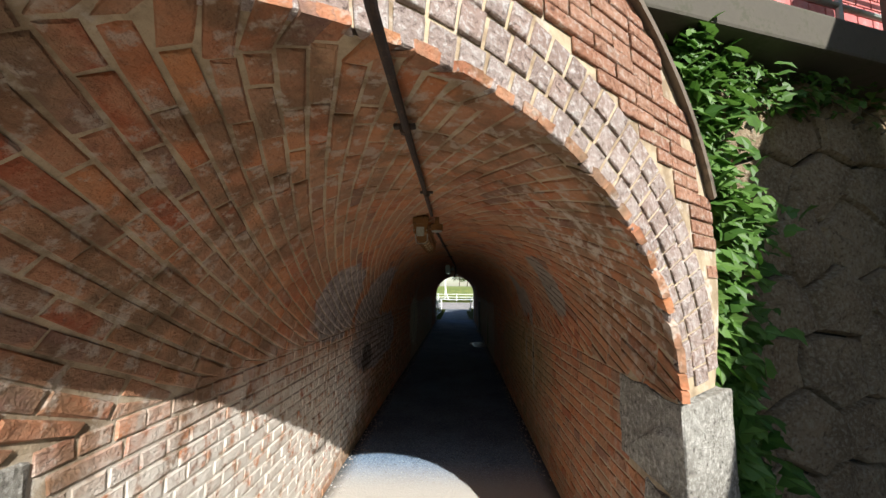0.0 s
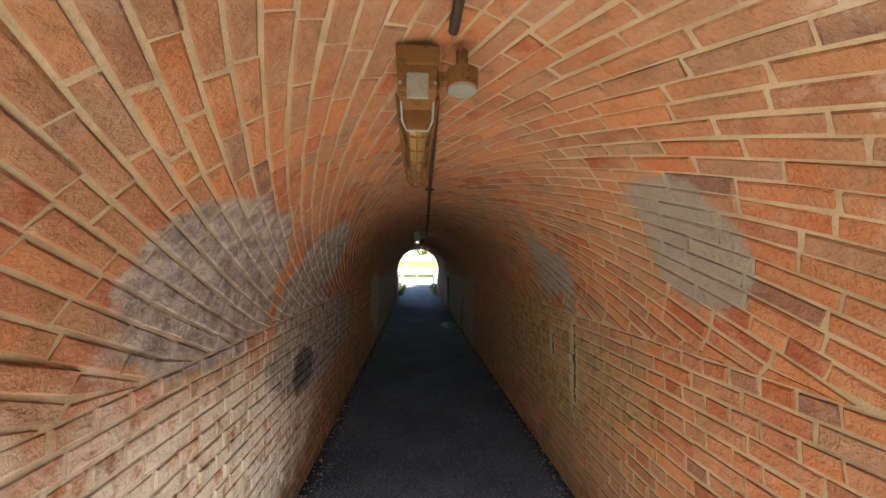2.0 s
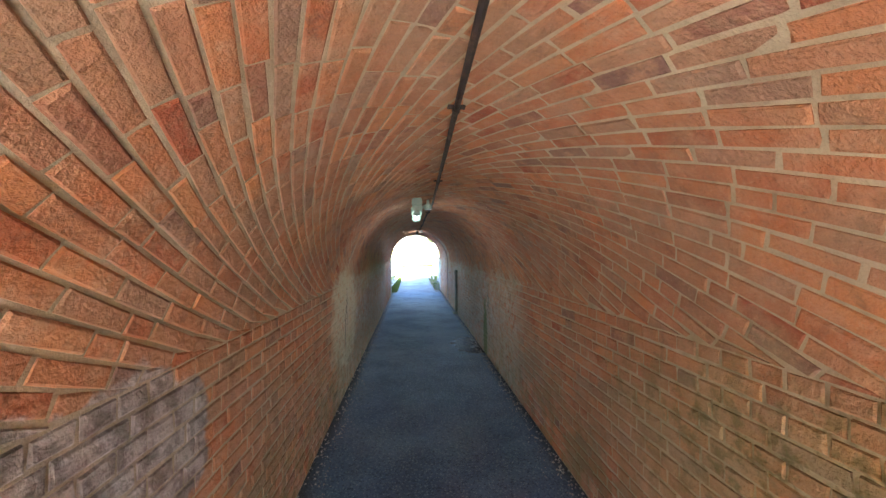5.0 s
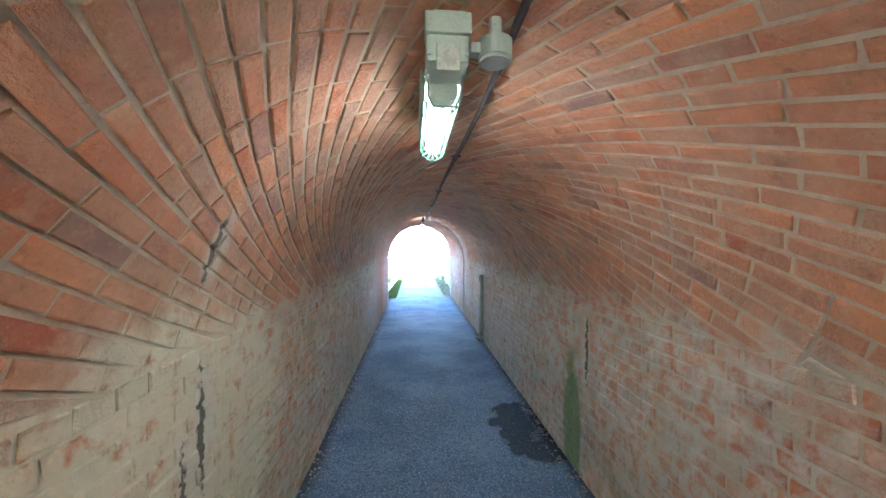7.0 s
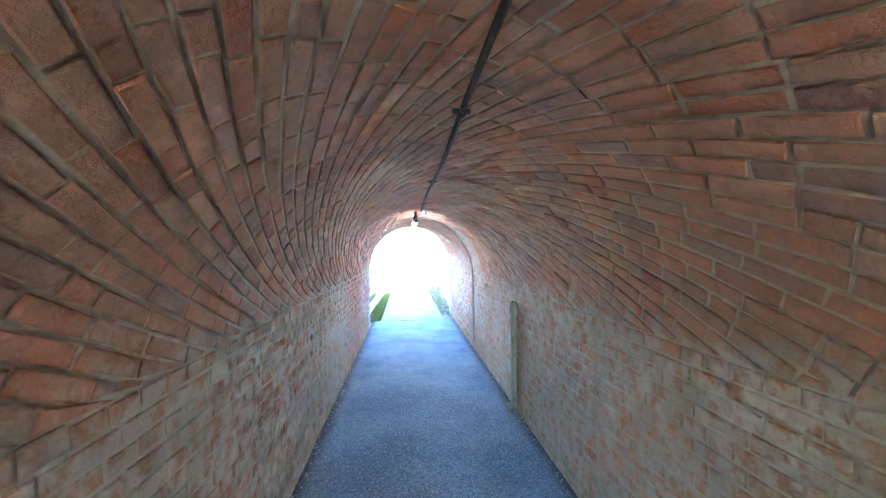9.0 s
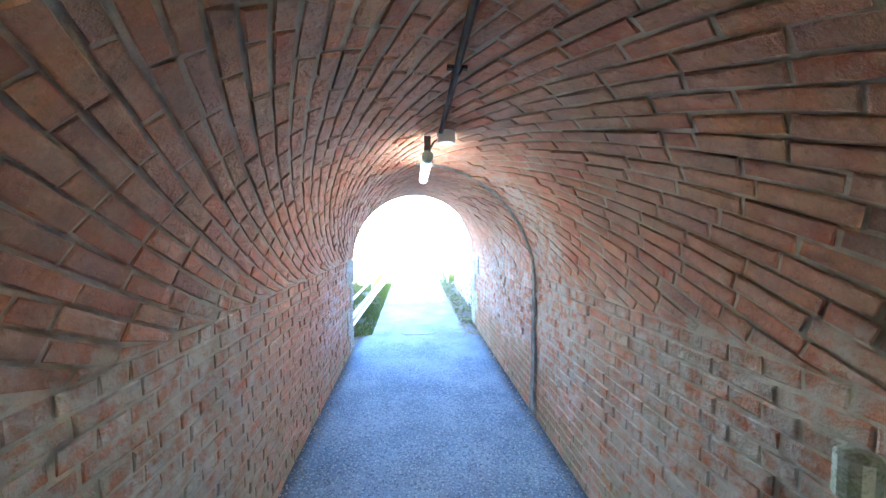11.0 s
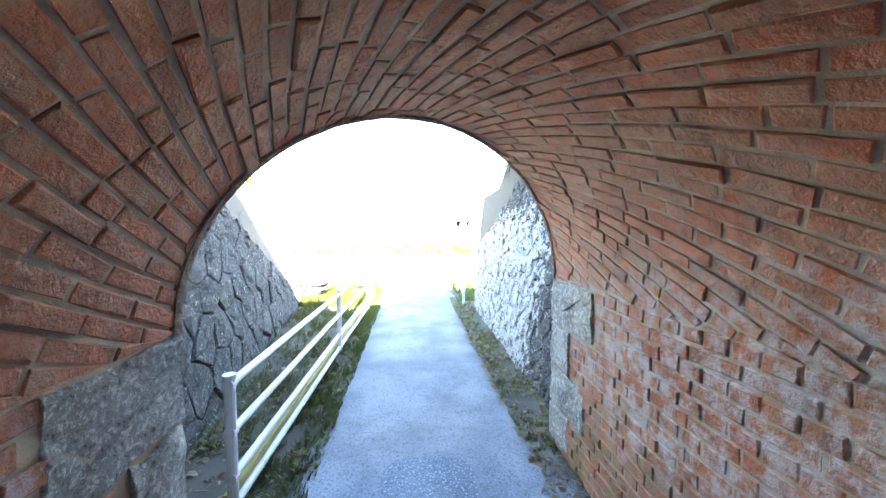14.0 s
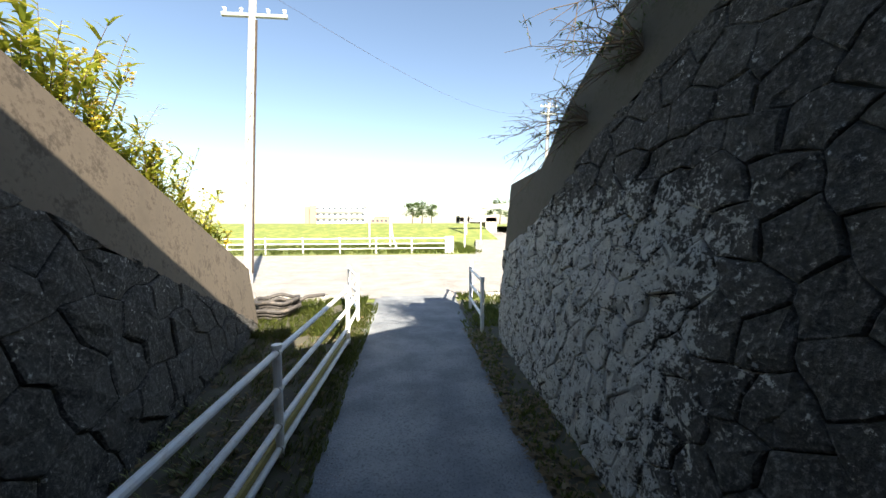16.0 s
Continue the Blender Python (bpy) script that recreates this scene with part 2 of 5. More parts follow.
def leaf_material(name, a, c, flower=False):
    m, t, b = nodes(name, 0.55)
    col = blend(t, each_random(t), a, c)
    t.links.new(col, b.inputs["Base Color"])
    tr = t.nodes.new("ShaderNodeBsdfTranslucent")
    t.links.new(col, tr.inputs[0])
    mix = t.nodes.new("ShaderNodeMixShader")
    mix.inputs[0].default_value = 0.35
    t.links.new(b.outputs[0], mix.inputs[1])
    t.links.new(tr.outputs[0], mix.inputs[2])
    t.links.new(mix.outputs[0], t.nodes["Material Output"].inputs[0])
    return m


def asphalt_material(name, base, light, wet_shaded=False):
    m, t, b = nodes(name, 0.8)
    g, f, v = grain(t, 1.6, 6), grain(t, 60, 3, 0.75), put(t, "ShaderNodeTexVoronoi", Scale=48.0)
    t.links.new(position(t), v.inputs["Vector"])
    col = blend(t, span(t, g, 0.3, 0.7), base, light)
    col = blend(t, calc(t, "MULTIPLY", span(t, v.outputs["Distance"], 0.42, 0.12), 0.6), col, tuple(min(0.6, c * 2.3) for c in light))
    col = blend(t, calc(t, "MULTIPLY", span(t, f, 0.5, 0.64), 0.7), col, tuple(c * 0.35 for c in base))
    if wet_shaded:
        b.inputs["Specular IOR Level"].default_value = 0.12
        s = t.nodes.new("ShaderNodeSeparateXYZ")
        t.links.new(position(t), s.inputs[0])
        # darkened inside the tunnel to imitate the shade there
        deep_shade = calc(t, "MULTIPLY", span(t, s.outputs[1], 1.6, 2.6), span(t, s.outputs[1], 9.5, 5.5))
        col = blend(t, calc(t, "MULTIPLY", deep_shade, 0.5), col, (0.022, 0.026, 0.034))
        # paled at the mouth, the patch of sun put into the colour
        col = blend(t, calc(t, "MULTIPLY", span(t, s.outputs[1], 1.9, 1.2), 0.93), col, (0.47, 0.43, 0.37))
        # open daylight beyond the exit, put in as a paler, greyer tone
        daylit = blend(t, span(t, g, 0.3, 0.7), (0.165, 0.175, 0.185), (0.29, 0.295, 0.295))
        daylit = blend(t, calc(t, "MULTIPLY", span(t, f, 0.5, 0.64), 0.55), daylit, (0.07, 0.072, 0.075))
        col = blend(t, calc(t, "MULTIPLY", span(t, s.outputs[1], 15.6, 17.6), 0.9), col, daylit)
        edge = span(t, calc(t, "ADD", calc(t, "ABSOLUTE", s.outputs[0]), calc(t, "MULTIPLY", g, 0.2)), 0.92, 1.06)
        col = blend(t, calc(t, "MULTIPLY", edge, 0.75), col, (0.035, 0.032, 0.022))
        px = calc(t, "DIVIDE", calc(t, "SUBTRACT", s.outputs[0], 0.78), 0.30)
        py = calc(t, "DIVIDE", calc(t, "SUBTRACT", s.outputs[1], 8.85), 0.55)
        pool = calc(t, "ADD", calc(t, "MULTIPLY", px, px), calc(t, "MULTIPLY", py, py))
        pool = span(t, calc(t, "ADD", pool, calc(t, "MULTIPLY_ADD", grain(t, 5), 2.0, -1.0)), 1.1, 0.8)
        col = blend(t, calc(t, "MULTIPLY", pool, 0.7), col, (0.02, 0.022, 0.022))
        t.links.new(calc(t, "MULTIPLY_ADD", pool, -0.6, calc(t, "MULTIPLY_ADD", g, -0.2, 0.95)), b.inputs["Roughness"])
    t.links.new(col, b.inputs["Base Color"])
    relief(t, b, calc(t, "ADD", f, v.outputs["Distance"]), 0.6, 0.006)
    return m


def glow(name, c, power):
    m, t, b = nodes(name, 0.4)
    b.inputs["Base Color"].default_value = (*c, 1)
    b.inputs["Emission Color"].default_value = (*c, 1)
    b.inputs["Emission Strength"].default_value = power
    return m


BRICK, MORTAR = brick_material(), mortar_material()
ASHLAR = stone_material("ashlar", (0.22, 0.20, 0.165), (0.43, 0.41, 0.355), (0.66, 0.64, 0.58))
RUBBLE = stone_material("rubble", (0.032, 0.031, 0.028), (0.088, 0.082, 0.070), (0.19, 0.18, 0.165), 0.85)
BRICK_PALE = stone_material("bleached_brick", (0.36, 0.24, 0.19), (0.54, 0.45, 0.40), (0.66, 0.62, 0.58))
BRICK_FACE = stone_material("face_brick", (0.36, 0.15, 0.08), (0.50, 0.27, 0.17), (0.56, 0.46, 0.38))
RUBBLE_WARM = stone_material("rubble_warm", (0.21, 0.145, 0.08), (0.38, 0.28, 0.17), (0.42, 0.36, 0.26))
JOINT = plain("dark_joint", (0.045, 0.042, 0.033), 0.95)
CONCRETE = plain("concrete", (0.145, 0.115, 0.083), 0.92, 0, 0.35, 4, (0.055, 0.043, 0.030), 0.85)
CONCRETE_DARK = plain("dark_concrete", (0.08, 0.071, 0.054), 0.95, 0, 0.3, 5, (0.05, 0.05, 0.03), 0.7)
CONCRETE_PALE = plain("pale_concrete", (0.42, 0.40, 0.36), 0.9, 0, 0.15, 5, (0.22, 0.2, 0.17), 0.5)
RIM_CEMENT = stone_material("rim_cement", (0.13, 0.075, 0.05), (0.27, 0.17, 0.12), (0.36, 0.29, 0.24))
# bluish path base imitates skylight reflected off the tunnel floor
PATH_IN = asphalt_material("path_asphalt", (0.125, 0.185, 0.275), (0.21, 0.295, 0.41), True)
ROAD = asphalt_material("road_asphalt", (0.22, 0.20, 0.18), (0.34, 0.31, 0.28))
PATCH = asphalt_material("patch_asphalt", (0.10, 0.13, 0.165), (0.175, 0.21, 0.25))
SOIL = plain("soil", (0.085, 0.075, 0.055), 0.95, 0, 0.5, 7, (0.06, 0.075, 0.025), 0.7)
MEADOW = plain("meadow", (0.13, 0.17, 0.035), 0.95, 0, 0.4, 1.3, (0.26, 0.24, 0.06), 0.8)
STEEL_DARK = plain("dark_conduit", (0.030, 0.021, 0.017), 0.8, 0.0, 0.3, 20, (0.10, 0.055, 0.03), 0.5)
RUST = plain("rusted_steel", (0.22, 0.11, 0.035), 0.8, 0.3, 0.45, 25, (0.07, 0.035, 0.018), 0.8)
OLD_TUBE = plain("yellowed_tube", (0.50, 0.33, 0.10), 0.35, 0, 0.2, 12, (0.22, 0.12, 0.03), 0.6)
GREEN_PAINT = plain("green_enamel", (0.10, 0.26, 0.18), 0.5, 0.2, 0.25, 22, (0.16, 0.14, 0.10), 0.5)
PALE_GREEN = plain("pale_green_enamel", (0.27, 0.32, 0.27), 0.5, 0.2, 0.2, 22, (0.16, 0.14, 0.10), 0.4)
GREY_PAINT = plain("grey_enamel", (0.30, 0.33, 0.30), 0.5, 0.3, 0.2, 22, (0.13, 0.11, 0.08), 0.5)
WHITE_PAINT = plain("white_enamel", (0.74, 0.75, 0.74), 0.45, 0, 0.08, 20, (0.38, 0.30, 0.22), 0.35)
TIMBER = plain("yellowed_board", (0.36, 0.30, 0.10), 0.85, 0, 0.35, 10, (0.16, 0.14, 0.07), 0.7)
CABLE_PIPE = plain("mossy_pipe", (0.22, 0.235, 0.18), 0.8, 0, 0.4, 15, (0.07, 0.09, 0.04), 0.8)
TUBE_LIT = glow("lit_tube", (1.0, 0.98, 0.94), 0.8)
LAMP_COVER = glow("lit_cover", (1.0, 0.97, 0.92), 0.3)
VINE = leaf_material("vine_leaf", (0.04, 0.11, 0.012), (0.12, 0.23, 0.04))
WEED = leaf_material("weed_leaf", (0.20, 0.27, 0.03), (0.50, 0.46, 0.06))
GRASS = leaf_material("grass_blade", (0.06, 0.10, 0.015), (0.20, 0.22, 0.05))
DRY = leaf_material("dry_litter", (0.13, 0.09, 0.045), (0.24, 0.18, 0.09))
GOLD = leaf_material("gold_flower", (0.55, 0.38, 0.03), (0.65, 0.50, 0.08))
TREE_LEAF = leaf_material("tree_leaf", (0.03, 0.06, 0.012), (0.08, 0.12, 0.02))
STEM = plain("stem", (0.10, 0.075, 0.05), 0.9, 0, 0.3, 30)
PINK = plain("pink_block", (0.42, 0.12, 0.11), 0.85, 0, 0.25, 9, (0.52, 0.28, 0.26), 0.5)
FACADE = plain("facade", (0.62, 0.60, 0.58), 0.8, 0, 0.06, 2)
FACADE_BRICK = plain("facade_brick", (0.40, 0.20, 0.15), 0.85, 0, 0.1, 2)
GLASS_DARK = plain("dark_window", (0.06, 0.075, 0.09), 0.15, 0, 0.2, 1)
BLACK = plain("black_rubber", (0.05, 0.045, 0.042), 0.7, 0, 0.3, 12, (0.17, 0.14, 0.11), 0.6)
BLUE_SIGN = plain("sign_plate", (0.55, 0.57, 0.58), 0.4, 0.2, 0.06, 4)
MIRROR = plain("mirror_glass", (0.75, 0.77, 0.8), 0.05, 1.0, 0.03, 2)


# ---- building blocks ----
def mesh(name, verts, faces, material, parent=None, label="", category="", kind="", group="", smooth=False):
    me = bpy.data.meshes.new(name)
    me.from_pydata([tuple(v) for v in verts], [], faces)
    me.validate()
    me.update()
    if smooth:
        me.polygons.foreach_set("use_smooth", [True] * len(me.polygons))
    me.materials.append(material)
    ob = new(name, me)
    ob.parent = parent
    return tagged(ob, label, category, group, kind)


def part(name, bm, material, parent=None, label="", smooth=False, **tags):
    bmesh.ops.recalc_face_normals(bm, faces=bm.faces)
    me = bpy.data.meshes.new(name)
    bm.to_mesh(me)
    bm.free()
    if smooth:
        me.polygons.foreach_set("use_smooth", [True] * len(me.polygons))
    me.materials.append(material)
    ob = new(name, me)
    ob.parent = parent
    return tagged(ob, label, **tags)


def thing(name, label, category, place=(0, 0, 0), group="", kind=""):
    ob = new(name)
    ob.location = place
    return tagged(ob, label, category, group, kind)


def block(bm, lo, hi, bevel=0.0, m=None):
    r = bmesh.ops.create_cube(bm, size=1)
    vs = r["verts"]
    for v in vs:
        v.co = Vector([lo[i] if v.co[i] < 0 else hi[i] for i in range(3)])
    if bevel:
        es = list({e for v in vs for e in v.link_edges})
        vs = list({v for f in bmesh.ops.bevel(bm, geom=es, offset=bevel, segments=2, affect="EDGES", profile=0.6)["faces"] for v in f.verts} | {v for v in vs if v.is_valid})
    if m is not None:
        bmesh.ops.transform(bm, matrix=m, verts=vs)
    return bm


def box(lo, hi, bevel=0.0, m=None):
    return block(bmesh.new(), lo, hi, bevel, m)


def tube(points, radius, sides=10, taper=1.0, caps=True):
    """A round bar along points."""
    bm = bmesh.new()
    rings, n = [], len(points)
    pts = [Vector(p) for p in points]
    side = None
    for i, p in enumerate(pts):
        d = (pts[min(i + 1, n - 1)] - pts[max(i - 1, 0)]).normalized()
        if side is None:
            side = d.orthogonal().normalized()
        side = (side - d * side.dot(d)).normalized()
        up = d.cross(side)
        r = radius * (1 + (taper - 1) * i / max(1, n - 1))
        rings.append([bm.verts.new(p + (side * math.cos(a) + up * math.sin(a)) * r)
                      for a in (2 * math.pi * k / sides for k in range(sides))])
    for a, b in zip(rings, rings[1:]):
        for k in range(sides):
            bm.faces.new((a[k], a[(k + 1) % sides], b[(k + 1) % sides], b[k]))
    if caps:
        bm.faces.new(rings[0][::-1])
        bm.faces.new(rings[-1])
    return bm


def join(*bms):
    out = bmesh.new()
    for b in bms:
        me = bpy.data.meshes.new("tmp")
        b.to_mesh(me)
        out.from_mesh(me)
        bpy.data.meshes.remove(me)
        b.free()
    return out


def ball(c, r, u=12, v=8, squash=1.0):
    bm = bmesh.new()
    bmesh.ops.create_uvsphere(bm, u_segments=u, v_segments=v, radius=r, matrix=Matrix.Translation(c) @ Matrix.Diagonal((1, 1, squash, 1)))
    return bm


rnd = random.Random(7)


# ---- the shell of the tunnel ----
def face_y(y0, x):
    return y0 + (SKEW if y0 < 8 else 0.68) * x


def shell():
    """Bed of mortar behind the bricks, with thickness."""
    R, back = HALF + 0.0055, HALF + 0.14
    prof = [(R, -0.05), (R, SPRING)] + [(R * math.cos(math.pi * k / 40), SPRING + R * math.sin(math.pi * k / 40)) for k in range(1, 40)] + [(-R, SPRING), (-R, -0.05)]
    outer = [(back * x / R, z if z < SPRING else SPRING + (z - SPRING) * back / R) for x, z in prof]
    v, f, n = [], [], len(prof)
    for (x, z), (X, Z) in zip(prof, outer):
        v += [(x, face_y(Y_IN, x) + 0.03, z), (x, face_y(Y_OUT, x) - 0.03, z), (X, face_y(Y_IN, X) + 0.10, Z), (X, face_y(Y_OUT, X) - 0.03, Z)]
    for i in range(n - 1):
        a, b = 4 * i, 4 * i + 4
        f += [(a, a + 1, b + 1, b), (a + 2, b + 2, b + 3, a + 3), (a, b, b + 2, a + 2), (a + 1, a + 3, b + 3, b + 1)]
    return mesh("vault", v, f, MORTAR, label="twisted brick barrel vault with beige mortar joints and grey stains", category="vault", kind="structure")


vault = shell()
wall_left = mesh("wall_west", [(-HALF - 0.09, face_y(Y_IN, -HALF) + 0.1, 0), (-HALF - 0.09, face_y(Y_OUT, -HALF) - 0.1, 0), (-HALF - 0.09, face_y(Y_OUT, -HALF) - 0.1, 1.2), (-HALF - 0.09, face_y(Y_IN, -HALF) + 0.1, 1.2),
                               (-HALF - 0.012, face_y(Y_IN, -HALF) + 0.1, 0), (-HALF - 0.012, face_y(Y_OUT, -HALF) - 0.1, 0), (-HALF - 0.012, face_y(Y_OUT, -HALF) - 0.1, 1.2), (-HALF - 0.012, face_y(Y_IN, -HALF) + 0.1, 1.2)],
                 [(0, 1, 2, 3), (4, 7, 6, 5), (0, 4, 5, 1), (3, 2, 6, 7), (0, 3, 7, 4), (1, 5, 6, 2)], MORTAR,
                 label="lower brick side wall with soot, salts and old lime wash", category="wall", kind="structure")
wall_right = mesh("wall_east", [(-v.co.x, v.co.y + 2 * HALF * SKEW, v.co.z) for v in wall_left.data.vertices], [tuple(p.vertices)[::-1] for p in wall_left.data.polygons], MORTAR,
                  label="lower brick side wall, green with algae and cracked", category="wall", kind="structure")

# ---- ground ----
def sheet(name, x0, x1, y0, y1, nx, ny, height, material, **tags):
    v = [(x0 + (x1 - x0) * i / nx, y0 + (y1 - y0) * j / ny, 0) for j in range(ny + 1) for i in range(nx + 1)]
    v = [(x, y, height(x, y)) for x, y, _ in v]
    f = [(j * (nx + 1) + i, j * (nx + 1) + i + 1, (j + 1) * (nx + 1) + i + 1, (j + 1) * (nx + 1) + i) for j in range(ny) for i in range(nx)]
    return mesh(name, v, f, material, smooth=True, **tags)


def smooth(a, b, x):
    t = min(1, max(0, (x - a) / (b - a)))
    return t * t * (3 - 2 * t)


mesh("ground", [(-1500, -1500, -0.03), (1500, -1500, -0.03), (1500, 1500, -0.03), (-1500, 1500, -0.03)], [(0, 1, 2, 3)], MEADOW,
     label="flat meadow that reaches to the horizon", category="ground", kind="structure")
sheet("soil_verge", -4.2, 2.6, 15.0, 24.6, 40, 56, lambda x, y: -0.012 + 0.045 * smooth(0.8, 1.15, abs(x)) * (0.5 + noise.noise((x * 3, y * 3, 0))), SOIL,
      label="dark soil verge beside the path under the walls", category="verge", kind="structure")
mesh("yard", [(-8, -12, -0.012), (8, -12, -0.012), (8, 1.5, -0.012), (-8, 1.5, -0.012)], [(0, 1, 2, 3)], CONCRETE,
     label="stained concrete ground before the tunnel mouth", category="ground", kind="structure")


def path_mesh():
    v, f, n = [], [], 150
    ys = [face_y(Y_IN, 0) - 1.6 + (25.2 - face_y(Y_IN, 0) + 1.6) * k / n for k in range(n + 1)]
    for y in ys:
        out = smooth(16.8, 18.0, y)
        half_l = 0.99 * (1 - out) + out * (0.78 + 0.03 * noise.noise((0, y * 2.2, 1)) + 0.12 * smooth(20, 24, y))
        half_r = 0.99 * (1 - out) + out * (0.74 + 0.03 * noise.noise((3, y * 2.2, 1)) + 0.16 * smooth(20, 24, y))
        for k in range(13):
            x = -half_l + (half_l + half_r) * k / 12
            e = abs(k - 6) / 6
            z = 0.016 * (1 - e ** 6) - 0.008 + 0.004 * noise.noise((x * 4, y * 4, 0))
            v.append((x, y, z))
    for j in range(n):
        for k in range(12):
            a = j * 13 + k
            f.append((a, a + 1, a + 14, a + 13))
    return mesh("path", v, f, PATH_IN, label="grey asphalt footpath with coarse grain, dirty edges and painted light and shade", category="path", kind="structure", smooth=True)


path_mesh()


def rubble_strip(name, x0, x1, y0, y1, count, size, material, label, zbase=0.0):
    v, f = [], []
    for _ in range(count):
        c = Vector((rnd.uniform(x0, x1), rnd.uniform(y0, y1), zbase + size * 0.15))
        r = size * rnd.uniform(0.35, 1.2)
        k = len(v)
        a = rnd.uniform(0, 6.3)
        for q in range(4):
            v.append(c + Vector((math.cos(a + q * 1.57) * r * rnd.uniform(0.6, 1.2), math.sin(a + q * 1.57) * r * rnd.uniform(0.6, 1.2), -size * 0.3)))
        v.append(c + Vector((rnd.uniform(-.3, .3) * r, rnd.uniform(-.3, .3) * r, r * 0.55)))
        f += [(k, k + 1, k + 4), (k + 1, k + 2, k + 4), (k + 2, k + 3, k + 4), (k + 3, k, k + 4)]
    return mesh(name, v, f, material, label=label, category="grit", kind="stuff")


rubble_strip("edge_grit", -0.95, -0.80, 0.5, 15.8, 1500, 0.012, ROAD, "loose grit along the foot of the brick wall")
rubble_strip("edge_grit", 0.84, 0.95, 1.5, 17.0, 1300, 0.012, ROAD, "loose grit along the foot of the cracked wall")


def asphalt_patch(cx, cy, rx, ry):
    pts = [(cx + rx * math.copysign(abs(math.cos(a)) ** 0.5, math.cos(a)) * (1 + 0.1 * noise.noise((math.cos(a) * 2, math.sin(a) * 2, cx))),
            cy + ry * math.copysign(abs(math.sin(a)) ** 0.5, math.sin(a)) * (1 + 0.1 * noise.noise((math.sin(a) * 2, math.cos(a), cy)))) for a in (6.283 * k / 36 for k in range(36))]
    v = [(x, y, 0.012) for x, y in pts] + [(x, y, -0.01) for x, y in pts] + [(cx, cy, 0.0135)]
    f = [(k, (k + 1) % 36, 72) for k in range(36)] + [(k + 36, (k + 1) % 36 + 36, (k + 1) % 36, k) for k in range(36)]
    mesh("asphalt_patch", v, f, PATCH, label="darker mended patch in the asphalt path", category="patch", kind="structure")


rubble_strip("path_grit", -0.86, 0.86, 1.9, 16.5, 7000, 0.0065, ROAD, "fine loose grit scattered over the path", 0.004)
rubble_strip("path_grit", -0.76, 0.74, 16.5, 23.0, 5000, 0.0065, ROAD, "fine loose grit scattered over the path", 0.004)
asphalt_patch(-0.02, 16.95, 0.30, 0.30)


# ---- earth bank over the tunnel ----
def sheared(name, x0, x1, z0, z1, y0, y1, material, label):
    v = [(x, face_y(y, x), z) for x in (x0, x1) for y in (y0, y1) for z in (z0, z1)]
    return mesh(name, v, [(0, 1, 3, 2), (4, 6, 7, 5), (0, 4, 5, 1), (2, 3, 7, 6), (0, 2, 6, 4), (1, 5, 7, 3)], material, label=label, category="embankment", kind="structure")


sheared("bank_top", -14, 0.3, 2.56, 4.55, 1.1, Y_OUT - 0.05, SOIL, "railway bank of earth above the vault")
sheared("bank_top", 0.3, 14, 2.56, 3.7, 1.1, Y_OUT - 0.05, SOIL, "railway bank of earth above the vault")
sheared("bank_side", -14, -HALF - 0.305, -0.02, 2.555, 1.1, Y_OUT - 0.3, CONCRETE, "bank beside the tunnel, faced with concrete")
sheared("bank_side", HALF + 0.305, 14, -0.02, 2.555, 1.6, Y_OUT - 0.05, CONCRETE, "bank beside the tunnel, faced with concrete")


# ---- exit headwall, a thin rim of brick ----
def rough_block(lo, hi, seed, grainy=0.022):
    bm = box(lo, hi, 0.018)
    bmesh.ops.triangulate(bm, faces=bm.faces)
    for _ in range(2):
        bmesh.ops.subdivide_edges(bm, edges=[e for e in bm.edges if e.calc_length() > 0.07], cuts=1)
    for v in bm.verts:
        v.co += Vector([noise.noise((v.co * 9) + Vector((seed, k * 7, 0))) * grainy + noise.noise((v.co * 30) + Vector((seed, k * 7, 0))) * grainy * 0.5 for k in range(3)])
    return bm


def quoins(side, y0, sign, rows):
    """Corner stones: sign +1 when the tunnel runs towards +y from the face. Returns the boxes that bricks must leave."""
    taken = []
    for i, (z0, z1, inward, wide) in enumerate(rows):
        x = side * HALF
        yf = face_y(y0, x)
        a, b = sorted((yf - sign * 0.015, yf + sign * inward))
        xs = sorted((x - side * 0.008, x + side * wide))
        bm = rough_block((xs[0], 0, z0 + 0.006), (xs[1], 1, z1 - 0.006), i * 3.1 + y0)
        for v in bm.verts:
            t = v.co.y
            skew = (SKEW if y0 < 8 else 0.68) * (v.co.x - x)
            v.co.y = (a + (b - a) * t) + (skew * (1 - t) if sign > 0 else skew * t)
        part("quoin_stone", bm, ASHLAR, None, "rough grey granite corner stone at the tunnel mouth", category="stone", group="corner stones", kind="")
        taken.append((side, a - 0.01, b + 0.01, z0, z1))
    return taken


def exit_rim():
    """Worn, cemented arris round the far mouth, with its face."""
    n, v, f = 60, [], []
    for k in range(n + 1):
        a = math.pi * k / n
        rag = 0.004 * noise.noise((a * 9, 0, 7)) + 0.003 * noise.noise((a * 31, 0, 7))
        for r, d in ((HALF + 0.05, -0.034), (HALF - 0.007 + rag, -0.03 + 3 * rag), (HALF - 0.010 + rag, 0.004), (HALF - 0.002 + rag, 0.018 + rag), (HALF + 0.27, 0.014), (HALF + 0.27, -0.2)):
            x = r * math.cos(a)
            v.append((x, face_y(Y_OUT, x) + d, SPRING + r * math.sin(a)))
    for k in range(n):
        for q in range(5):
            p = 6 * k + q
            f.append((p, p + 1, p + 7, p + 6))
    mesh("exit_rim", v, f, RIM_CEMENT, label="worn brown cemented brick edge round the far mouth", category="rim", kind="structure")


